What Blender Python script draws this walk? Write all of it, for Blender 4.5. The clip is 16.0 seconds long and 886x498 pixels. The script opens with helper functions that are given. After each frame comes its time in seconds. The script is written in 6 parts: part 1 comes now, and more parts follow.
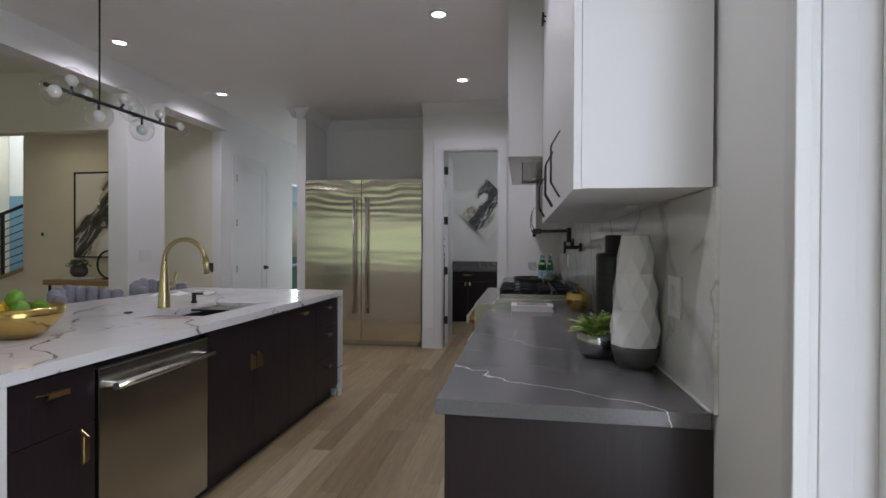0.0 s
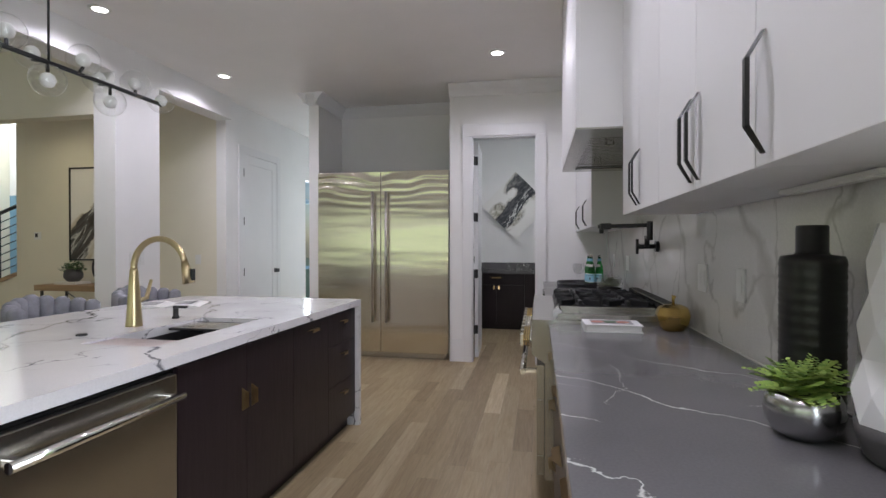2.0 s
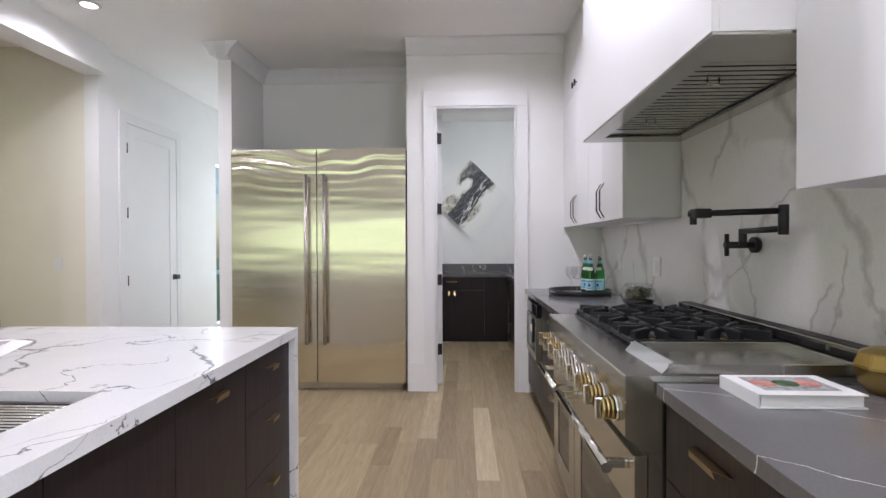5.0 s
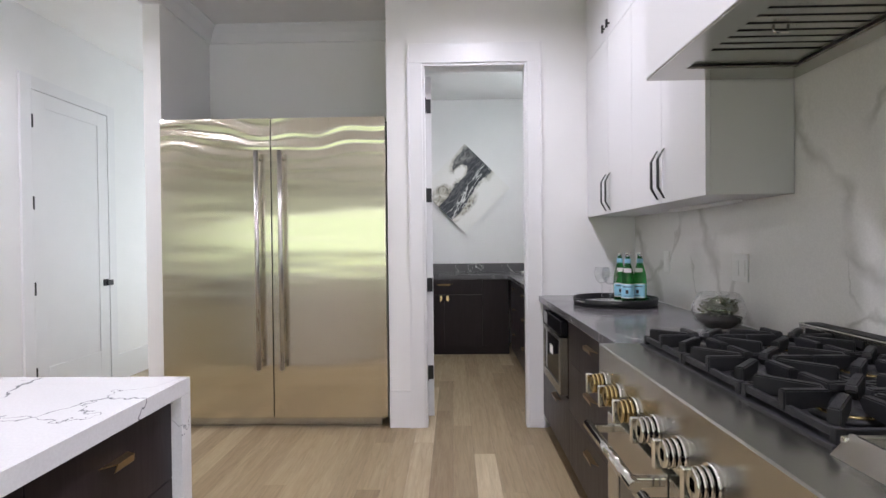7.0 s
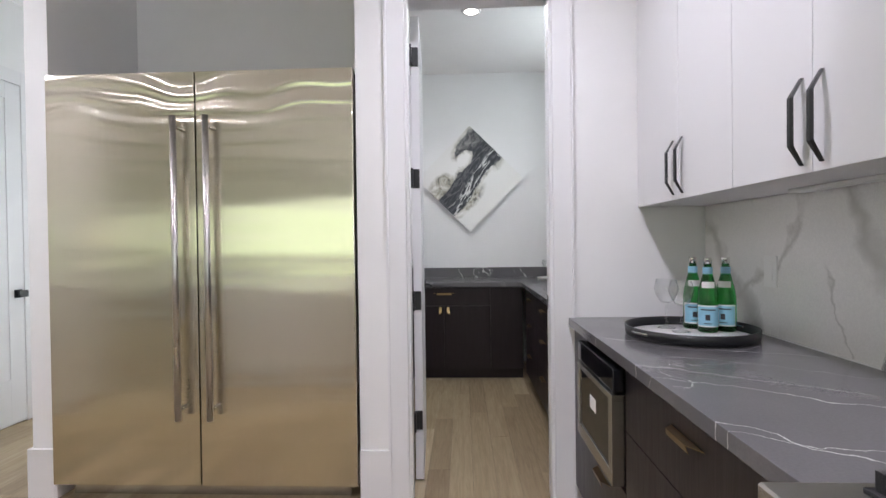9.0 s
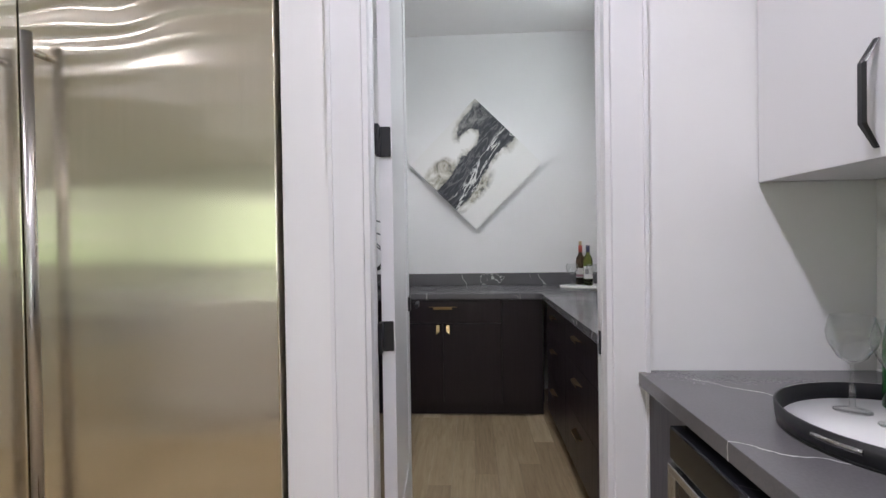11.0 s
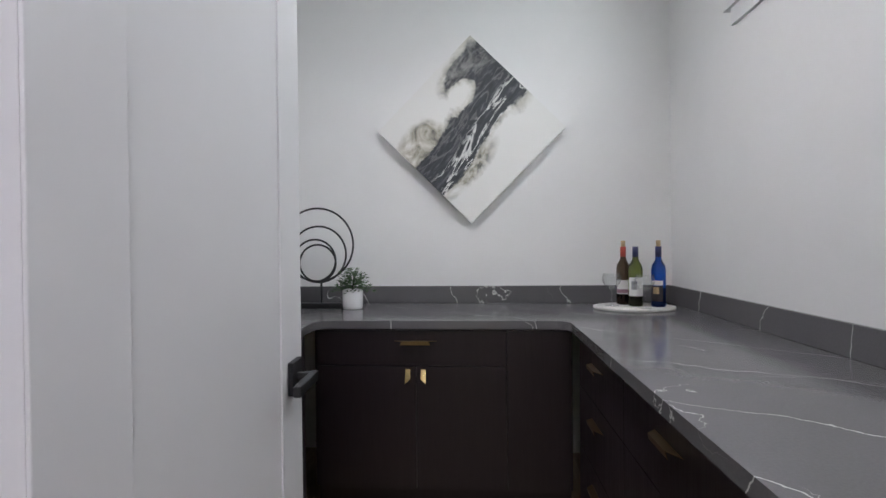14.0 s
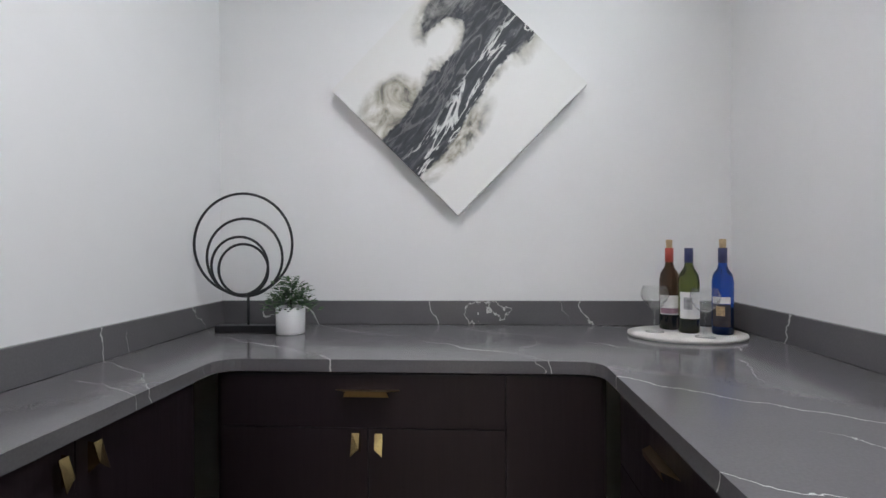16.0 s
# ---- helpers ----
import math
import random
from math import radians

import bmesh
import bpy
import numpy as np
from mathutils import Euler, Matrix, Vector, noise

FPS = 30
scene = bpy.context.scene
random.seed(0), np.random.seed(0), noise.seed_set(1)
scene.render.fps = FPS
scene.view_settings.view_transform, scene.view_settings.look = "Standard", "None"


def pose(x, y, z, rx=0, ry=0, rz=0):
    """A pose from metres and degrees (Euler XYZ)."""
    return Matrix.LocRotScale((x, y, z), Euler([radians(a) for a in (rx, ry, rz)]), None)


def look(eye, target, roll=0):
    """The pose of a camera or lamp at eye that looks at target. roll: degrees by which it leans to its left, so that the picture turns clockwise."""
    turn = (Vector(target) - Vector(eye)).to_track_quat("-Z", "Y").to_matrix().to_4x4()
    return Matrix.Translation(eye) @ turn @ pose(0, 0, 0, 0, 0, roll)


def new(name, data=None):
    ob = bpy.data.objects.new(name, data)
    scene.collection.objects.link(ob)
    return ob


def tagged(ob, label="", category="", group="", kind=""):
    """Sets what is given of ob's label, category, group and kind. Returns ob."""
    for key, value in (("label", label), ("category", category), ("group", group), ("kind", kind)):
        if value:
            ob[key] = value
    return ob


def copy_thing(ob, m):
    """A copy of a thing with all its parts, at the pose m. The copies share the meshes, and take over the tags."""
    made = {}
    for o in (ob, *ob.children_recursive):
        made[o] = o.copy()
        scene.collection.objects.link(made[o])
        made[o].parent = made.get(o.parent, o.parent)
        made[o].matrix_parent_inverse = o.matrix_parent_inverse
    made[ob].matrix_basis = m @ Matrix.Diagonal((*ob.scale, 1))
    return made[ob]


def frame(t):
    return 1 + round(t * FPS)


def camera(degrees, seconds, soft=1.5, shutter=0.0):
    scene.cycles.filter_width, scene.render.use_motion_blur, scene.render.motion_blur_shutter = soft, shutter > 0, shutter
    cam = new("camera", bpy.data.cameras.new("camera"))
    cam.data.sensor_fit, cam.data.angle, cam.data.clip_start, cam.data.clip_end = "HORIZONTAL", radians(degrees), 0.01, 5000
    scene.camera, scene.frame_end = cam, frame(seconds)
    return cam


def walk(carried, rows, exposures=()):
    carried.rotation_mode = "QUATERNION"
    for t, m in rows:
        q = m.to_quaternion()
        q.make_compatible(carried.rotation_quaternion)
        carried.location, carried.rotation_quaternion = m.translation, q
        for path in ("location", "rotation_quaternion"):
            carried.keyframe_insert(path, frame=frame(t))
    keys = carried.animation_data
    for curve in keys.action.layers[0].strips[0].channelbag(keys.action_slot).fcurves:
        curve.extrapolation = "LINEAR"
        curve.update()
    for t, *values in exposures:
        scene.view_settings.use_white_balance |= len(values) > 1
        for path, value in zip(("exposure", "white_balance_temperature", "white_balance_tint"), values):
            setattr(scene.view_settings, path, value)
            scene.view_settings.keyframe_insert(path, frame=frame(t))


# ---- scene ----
cam = camera(83.7, 16.0)
METRES, EYE, TILT, LEAN, TURN = 6.95, 1.29, 0.0, 0.0, 9.1
ROWS = [
    (0.0, 0.0, 0.0, 0.0, 0.0, -0.4, -0.25),
    (0.5, 0.0024, 0.0275, 0.0001, 0.47, -0.39, -0.13),
    (1.0, -0.0029, 0.0516, -0.0013, 1.16, -0.35, -0.18),
    (1.5, -0.0148, 0.0794, 0.0002, 1.58, -0.39, -0.1),
    (2.0, -0.0222, 0.1033, -0.0005, 1.85, -0.39, 0.04),
    (2.5, -0.0275, 0.1335, -0.0004, 1.91, -0.46, 0.17),
    (3.0, -0.0345, 0.159, 0.0006, 1.58, -0.44, 0.21),
    (3.5, -0.0447, 0.1829, 0.0007, -0.55, -0.42, 0.18),
    (6.0, -0.0637, 0.3395, -0.0031, -8.31, -0.62, 0.39),
    (6.5, -0.0579, 0.3739, -0.0045, -8.17, -0.7, 0.58),
    (7.0, -0.0505, 0.4052, -0.0037, -7.9, -0.68, 0.61),
    (7.5, -0.0458, 0.4397, -0.0042, -7.62, -0.71, 0.62),
    (8.0, -0.0414, 0.476, -0.0042, -7.31, -0.61, 0.65),
    (8.5, -0.0291, 0.5091, -0.004, -7.1, -0.66, 0.75),
    (9.0, -0.0184, 0.5405, -0.0032, -6.79, -0.68, 0.73),
    (11.5, 0.0149, 0.7127, -0.0024, -5.57, -0.73, 0.87),
    (12.0, 0.0178, 0.7453, -0.0032, -5.41, -0.62, 0.86),
    (12.5, 0.0268, 0.775, -0.0042, -5.35, -0.63, 0.94),
    (13.0, 0.0373, 0.8022, -0.004, -5.28, -0.59, 0.87),
    (13.5, 0.0441, 0.8292, -0.0051, -5.21, -0.61, 0.76),
    (14.0, 0.0495, 0.8597, -0.0048, -5.12, -0.52, 0.58),
    (14.5, 0.0598, 0.8895, -0.0044, -5.21, -0.53, 0.72),
    (15.0, 0.0717, 0.9176, -0.0045, -5.18, -0.5, 0.65),
    (15.5, 0.075, 0.9442, -0.0058, -5.2, -0.5, 0.42),
    (16.0, 0.0739, 0.972, -0.0058, -5.27, -0.37, 0.38),
]
walk(cam, [(t, pose(0, 0, EYE, TILT, LEAN, TURN) @ pose(METRES * x, METRES * y, METRES * z, 90 + pitch, roll, yaw)) for t, x, y, z, yaw, pitch, roll in ROWS], exposures=[(0.0, -1.18), (1.5, -0.7), (3.5, -0.08), (6.0, 0.15), (9.0, 0.2), (11.5, 0.12), (14.0, 0.12), (16.0, 0.25)])

# ---------------------------------------------------------------- world and light
world = bpy.data.worlds.new("sky")
scene.world = world
world.use_nodes = True
wn = world.node_tree.nodes
sky = wn.new("ShaderNodeTexSky")
sky.sky_type, sky.sun_disc = "NISHITA", False
sky.sun_elevation, sky.sun_rotation = radians(40), radians(200)
world.node_tree.links.new(sky.outputs[0], wn["Background"].inputs[0])
wn["Background"].inputs[1].default_value = 0.1
sun = new("sun", bpy.data.lights.new("sun", "SUN"))
sun.data.energy, sun.data.angle, sun.data.color = 1.2, radians(12), (1, 0.96, 0.9)
sun.matrix_world = look((-2, -30, 25), (0, 0, 0))


def area_lamp(name, eye, target, w, h, watts, color):
    d = bpy.data.lights.new(name, "AREA")
    d.shape, d.size, d.size_y, d.energy, d.color = "RECTANGLE", w, h, watts, color
    ob = new(name, d)
    ob.matrix_world = look(eye, target)
    return ob


CEIL = 3.06
DAY = (0.86, 0.95, 1.0)
area_lamp("window_light_rear", (-3.6, -3.97, 1.5), (-3.6, 0, 1.5), 6.8, 1.2, 27, (0.96, 1.0, 0.88))
area_lamp("window_light_west", (-9.17, -0.6, 1.5), (0, -0.6, 1.4), 5.8, 1.2, 9, (0.94, 1.0, 0.86))
area_lamp("window_light_side", (0.64, -0.42, 1.3), (-2, -0.27, 1.2), 1.7, 2.2, 115, (0.83, 0.89, 1.0))
area_lamp("window_light_pantry", (0.62, 7.65, 2.6), (-1, 7.65, 1.8), 0.9, 0.5, 5, DAY)
# Added fill with no window behind it; brightens the upper stair wall.
area_lamp("stair_fill_light", (-8.2, 6.3, 4.7), (-8.2, 7.4, 2.4), 1.2, 1.2, 130, DAY)
area_lamp("window_light_hall", (-4.1, 8.65, 1.5), (-3.2, 8.0, 1.3), 0.5, 1.6, 24, DAY)


def down_lamp(x, y, watts, color=(0.895, 0.864, 1.0)):
    d = bpy.data.lights.new("ceiling_spot", "SPOT")
    d.energy, d.spot_size, d.spot_blend, d.shadow_soft_size, d.color = watts, radians(158), 0.9, 0.06, color
    ob = new("ceiling_spot", d)
    ob.matrix_world = look((x, y, CEIL - 0.03), (x, y + 0.001, 0))


# Last two are unseen, added to continue the row and brighten the near end.
CANS = [(-0.64, 5.25), (-3.49, 5.33), (-0.64, 3.735), (-3.49, 3.84), (-0.64, 2.2), (-0.64, 0.67)]
for cx, cy in CANS:
    down_lamp(cx, cy, 86)
down_lamp(-0.634, 7.54, 67, (0.95, 0.94, 1.0))
# Added warm fill for the foyer; these spots have no fixture.
for cx, cy in ((-6.0, 2.6), (-6.0, 5.2)):
    down_lamp(cx, cy, 38, (1.0, 0.86, 0.62))

# ---------------------------------------------------------------- materials


def nodes_of(name):
    m = bpy.data.materials.new(name)
    m.use_nodes = True
    return m, m.node_tree.nodes, m.node_tree.links, m.node_tree.nodes["Principled BSDF"]


def coords(n, l, scale=(1, 1, 1), world_space=True):
    mp = n.new("ShaderNodeMapping")
    mp.inputs["Scale"].default_value = scale
    if world_space:
        g = n.new("ShaderNodeNewGeometry")
        l.new(g.outputs["Position"], mp.inputs[0])
    else:
        g = n.new("ShaderNodeTexCoord")
        l.new(g.outputs["Object"], mp.inputs[0])
    return mp.outputs[0]


def noise_tex(n, l, vec, scale, detail=4.0, rough=0.55, distort=0.0):
    t = n.new("ShaderNodeTexNoise")
    t.inputs["Scale"].default_value, t.inputs["Detail"].default_value = scale, detail
    t.inputs["Roughness"].default_value, t.inputs["Distortion"].default_value = rough, distort
    l.new(vec, t.inputs["Vector"])
    return t.outputs["Fac"]


def ramp(n, l, fac, stops):
    r = n.new("ShaderNodeValToRGB")
    e = r.color_ramp.elements
    while len(e) < len(stops):
        e.new(0.5)
    for k, (p, c) in zip(e, stops):
        k.position, k.color = p, (*c, 1) if len(c) == 3 else c
    l.new(fac, r.inputs[0])
    return r.outputs[0]


def grey(v):
    return (v, v, v)


def math_node(n, l, op, a, b=None):
    m = n.new("ShaderNodeMath")
    m.operation = op
    for i, v in enumerate((a, b)):
        if v is None:
            continue
        if isinstance(v, (int, float)):
            m.inputs[i].default_value = v
        else:
            l.new(v, m.inputs[i])
    return m.outputs[0]


def mix(n, l, fac, a, b, mode="MIX"):
    m = n.new("ShaderNodeMix")
    m.data_type, m.blend_type = "RGBA", mode
    for sock, v in ((m.inputs[0], fac), (m.inputs[6], a), (m.inputs[7], b)):
        if isinstance(v, (int, float)):
            sock.default_value = v
        elif isinstance(v, tuple):
            sock.default_value = (*v, 1)
        else:
            l.new(v, sock)
    return m.outputs[2]


def bump(n, l, height, strength, dist, bsdf):
    b = n.new("ShaderNodeBump")
    b.inputs["Strength"].default_value, b.inputs["Distance"].default_value = strength, dist
    l.new(height, b.inputs["Height"])
    l.new(b.outputs[0], bsdf.inputs["Normal"])


def simple(name, color, rough=0.5, metal=0.0, vary=0.08, scale=9.0, relief=0.02, coat=0.0, stretch=(1, 1, 1)):
    m, n, l, b = nodes_of(name)
    v = coords(n, l, stretch)
    f = noise_tex(n, l, v, scale, 6)
    lo, hi = [tuple(min(1, c * k) for c in color) for k in (1 - vary, 1 + vary)]
    l.new(ramp(n, l, f, [(0.3, lo), (0.7, hi)]), b.inputs["Base Color"])
    l.new(ramp(n, l, noise_tex(n, l, v, scale * 0.35, 3), [(0.3, grey(max(0.02, rough * 0.85))), (0.7, grey(min(1, rough * 1.15)))]), b.inputs["Roughness"])
    b.inputs["Metallic"].default_value, b.inputs["Coat Weight"].default_value = metal, coat
    if relief:
        bump(n, l, noise_tex(n, l, v, scale * 12, 3), relief, 0.01, b)
    return m


def vein_stone(name, base, cloud, vein, rough, runs, soft=2.0):
    """Polished engineered stone. runs: (plan normal, veins per metre, width in m, wander, share that shows) for each family of veins."""
    m, n, l, b = nodes_of(name)
    v = coords(n, l, (1, 1, 1))
    col = ramp(n, l, noise_tex(n, l, v, 2.2, 6, 0.6), [(0.3, base), (0.75, cloud)])
    col = mix(n, l, 0.25, col, ramp(n, l, noise_tex(n, l, v, 160, 2), [(0.35, tuple(c * 0.85 for c in base)), (0.65, cloud)]))
    for k, (nrm, freq, width, wander, share) in enumerate(runs):
        dot = n.new("ShaderNodeVectorMath")
        dot.operation = "DOT_PRODUCT"
        dot.inputs[1].default_value = nrm
        l.new(v, dot.inputs[0])
        mp = n.new("ShaderNodeMapping")
        mp.inputs["Location"].default_value = (4.3 * k, 1.7 * k, 2.9 * k)
        l.new(v, mp.inputs[0])
        slow = math_node(n, l, "MULTIPLY", noise_tex(n, l, mp.outputs[0], 1.1, 2), wander)
        quick = math_node(n, l, "MULTIPLY", noise_tex(n, l, mp.outputs[0], 5.5, 5, 0.55), wander * 0.3)
        sline = math_node(n, l, "ADD", math_node(n, l, "ADD", dot.outputs["Value"], slow), quick)
        d = math_node(n, l, "ABSOLUTE", math_node(n, l, "SUBTRACT", math_node(n, l, "FRACT", math_node(n, l, "MULTIPLY", sline, freq)), 0.5))
        thick = ramp(n, l, noise_tex(n, l, mp.outputs[0], 3.3, 3), [(0.3, grey(0.15)), (0.55, grey(0.6)), (0.72, grey(1.6 if width > 0.008 else 1.0))])
        rel = math_node(n, l, "DIVIDE", d, math_node(n, l, "MULTIPLY", thick, width * freq))
        line = ramp(n, l, math_node(n, l, "MULTIPLY", rel, 0.2), [(0.06, grey(0.9)), (0.1 * soft, grey(0.0))])
        gate = ramp(n, l, noise_tex(n, l, mp.outputs[0], 1.2, 2), [(0.62 - share * 0.3, grey(0)), (0.66 - share * 0.3, grey(1))])
        col = mix(n, l, math_node(n, l, "MULTIPLY", line, gate), col, vein)
    l.new(col, b.inputs["Base Color"])
    l.new(ramp(n, l, noise_tex(n, l, v, 5, 4), [(0.3, grey(rough * 0.8)), (0.7, grey(rough * 1.3))]), b.inputs["Roughness"])
    return m


def steel(name, color, rough, stretch):
    """Brushed metal with fine streaks."""
    m, n, l, b = nodes_of(name)
    b.inputs["Metallic"].default_value = 1.0
    v = coords(n, l, stretch)
    f = noise_tex(n, l, v, 60, 4)
    l.new(ramp(n, l, f, [(0.3, tuple(c * 0.96 for c in color)), (0.7, color)]), b.inputs["Base Color"])
    l.new(ramp(n, l, f, [(0.2, grey(rough * 0.93)), (0.8, grey(rough * 1.07))]), b.inputs["Roughness"])
    return m


def glass(name, color=(1, 1, 1), rough=0.0, ior=1.45):
    m, n, l, b = nodes_of(name)
    b.inputs["Base Color"].default_value = (*color, 1)
    b.inputs["Transmission Weight"].default_value, b.inputs["Roughness"].default_value, b.inputs["IOR"].default_value = 1.0, rough, ior
    return m


def thin_glass(name):
    """Thin clear wall: straight through, with a mirror gloss that grows at grazing angles."""
    m = bpy.data.materials.new(name)
    m.use_nodes = True
    n, l = m.node_tree.nodes, m.node_tree.links
    n.remove(n["Principled BSDF"])
    t, g, f, x = n.new("ShaderNodeBsdfTransparent"), n.new("ShaderNodeBsdfGlossy"), n.new("ShaderNodeLayerWeight"), n.new("ShaderNodeMixShader")
    t.inputs[0].default_value = (0.988, 0.992, 0.99, 1)
    g.inputs["Roughness"].default_value = 0.02
    f.inputs[0].default_value = 0.5
    gloss = math_node(n, l, "ADD", math_node(n, l, "MULTIPLY", math_node(n, l, "POWER", f.outputs["Facing"], 4.0), 0.75), 0.075)
    l.new(gloss, x.inputs[0])
    l.new(t.outputs[0], x.inputs[1])
    l.new(g.outputs[0], x.inputs[2])
    l.new(x.outputs[0], n["Material Output"].inputs[0])
    return m


def glow(name, color, strength):
    m, n, l, b = nodes_of(name)
    b.inputs["Base Color"].default_value = (*color, 1)
    b.inputs["Emission Color"].default_value, b.inputs["Emission Strength"].default_value = (*color, 1), strength
    return m


def wood_floor():
    m, n, l, b = nodes_of("oak_floor")
    info = n.new("ShaderNodeObjectInfo")
    geo = n.new("ShaderNodeNewGeometry")
    rnd = math_node(n, l, "FRACT", math_node(n, l, "ADD", info.outputs["Random"], geo.outputs["Random Per Island"]))
    tone = ramp(n, l, rnd, [(0.0, (0.235, 0.175, 0.10)), (0.25, (0.32, 0.25, 0.15)), (0.55, (0.37, 0.295, 0.178)), (0.8, (0.275, 0.208, 0.12)), (1.0, (0.50, 0.415, 0.275))])
    mp = n.new("ShaderNodeMapping")
    l.new(geo.outputs["Position"], mp.inputs[0])
    mp.inputs["Scale"].default_value = (1, 0.07, 1)
    shift = n.new("ShaderNodeCombineXYZ")
    l.new(math_node(n, l, "MULTIPLY", rnd, 37.0), shift.inputs[1])
    l.new(shift.outputs[0], mp.inputs["Location"])
    grain = noise_tex(n, l, mp.outputs[0], 55, 7, 0.65, 1.2)
    cathedral = noise_tex(n, l, mp.outputs[0], 14, 3, 0.5, 2.5)
    col = mix(n, l, 0.55, tone, ramp(n, l, grain, [(0.3, grey(0.62)), (0.62, grey(1.0))]), "MULTIPLY")
    col = mix(n, l, 0.35, col, ramp(n, l, cathedral, [(0.35, (0.72, 0.62, 0.52)), (0.6, grey(1.0))]), "MULTIPLY")
    l.new(col, b.inputs["Base Color"])
    l.new(ramp(n, l, grain, [(0.3, grey(0.5)), (0.7, grey(0.36))]), b.inputs["Roughness"])
    bump(n, l, grain, 0.08, 0.01, b)
    return m


def dark_wood():
    m, n, l, b = nodes_of("espresso_veneer")
    v = coords(n, l, (1, 1, 0.06))
    g = noise_tex(n, l, v, 70, 6, 0.6, 0.8)
    l.new(ramp(n, l, g, [(0.3, (0.0145, 0.0092, 0.0118)), (0.7, (0.021, 0.0138, 0.0172))]), b.inputs["Base Color"])
    l.new(ramp(n, l, g, [(0.3, grey(0.42)), (0.7, grey(0.32))]), b.inputs["Roughness"])
    b.inputs["Specular IOR Level"].default_value = 0.4
    bump(n, l, g, 0.05, 0.01, b)
    return m


def leaf(name, dark, light):
    m, n, l, b = nodes_of(name)
    g = n.new("ShaderNodeNewGeometry")
    l.new(ramp(n, l, g.outputs["Random Per Island"], [(0.0, dark), (1.0, light)]), b.inputs["Base Color"])
    b.inputs["Roughness"].default_value = 0.5
    return m


def abstract_art(name, a, bcol, c, freq):
    """Ink-like brush band across a pale canvas, in the canvas's own diagonal frame."""
    m, n, l, b = nodes_of(name)
    tc = n.new("ShaderNodeTexCoord")
    sep = n.new("ShaderNodeSeparateXYZ")
    l.new(tc.outputs["Object"], sep.inputs[0])
    u = math_node(n, l, "MULTIPLY", math_node(n, l, "ADD", sep.outputs[0], sep.outputs[2]), 0.7071)
    w = math_node(n, l, "MULTIPLY", math_node(n, l, "SUBTRACT", sep.outputs[2], sep.outputs[0]), 0.7071)
    cmb = n.new("ShaderNodeCombineXYZ")
    l.new(math_node(n, l, "MULTIPLY", u, 0.3), cmb.inputs[0])
    l.new(w, cmb.inputs[1])
    low = noise_tex(n, l, cmb.outputs[0], freq, 5, 0.6, 1.6)
    bend = noise_tex(n, l, tc.outputs["Object"], freq * 1.4, 3, 0.5, 0.6)
    streak = noise_tex(n, l, cmb.outputs[0], freq * 2.6, 5, 0.55, 1.5)
    mid = math_node(n, l, "ADD", math_node(n, l, "MULTIPLY", u, 0.12), 0.02)
    d = math_node(n, l, "ABSOLUTE", math_node(n, l, "SUBTRACT", w, mid))
    d = math_node(n, l, "ADD", d, math_node(n, l, "MULTIPLY", math_node(n, l, "SUBTRACT", low, 0.5), 0.75))
    # pale gap in the upper flank
    gap = math_node(n, l, "ADD", math_node(n, l, "POWER", math_node(n, l, "MULTIPLY", math_node(n, l, "SUBTRACT", math_node(n, l, "ADD", u, math_node(n, l, "MULTIPLY", math_node(n, l, "SUBTRACT", low, 0.5), 0.45)), -0.02), 4.0), 2.0),
                    math_node(n, l, "POWER", math_node(n, l, "MULTIPLY", math_node(n, l, "SUBTRACT", math_node(n, l, "ADD", w, math_node(n, l, "MULTIPLY", math_node(n, l, "SUBTRACT", bend, 0.5), 0.5)), 0.25), 6.5), 2.0))
    gap = ramp(n, l, math_node(n, l, "ADD", gap, math_node(n, l, "MULTIPLY", low, 0.8)), [(0.75, grey(1)), (1.0, grey(0))])
    d = math_node(n, l, "ADD", d, math_node(n, l, "MULTIPLY", gap, 0.4))
    paper = (0.80, 0.79, 0.77)
    ink = ramp(n, l, streak, [(0.28, a), (0.46, bcol), (0.535, (0.12, 0.12, 0.125)), (0.56, (0.66, 0.66, 0.64)), (0.6, bcol), (0.75, a)])
    wash = mix(n, l, ramp(n, l, streak, [(0.4, grey(0.2)), (0.65, grey(0.8))]), c, paper)
    col = mix(n, l, ramp(n, l, d, [(0.13, grey(0)), (0.17, grey(1))]), ink, wash)
    col = mix(n, l, ramp(n, l, d, [(0.19, grey(0)), (0.3, grey(1))]), col, paper)
    l.new(col, b.inputs["Base Color"])
    b.inputs["Roughness"].default_value = 0.55
    bump(n, l, streak, 0.15, 0.01, b)
    return m


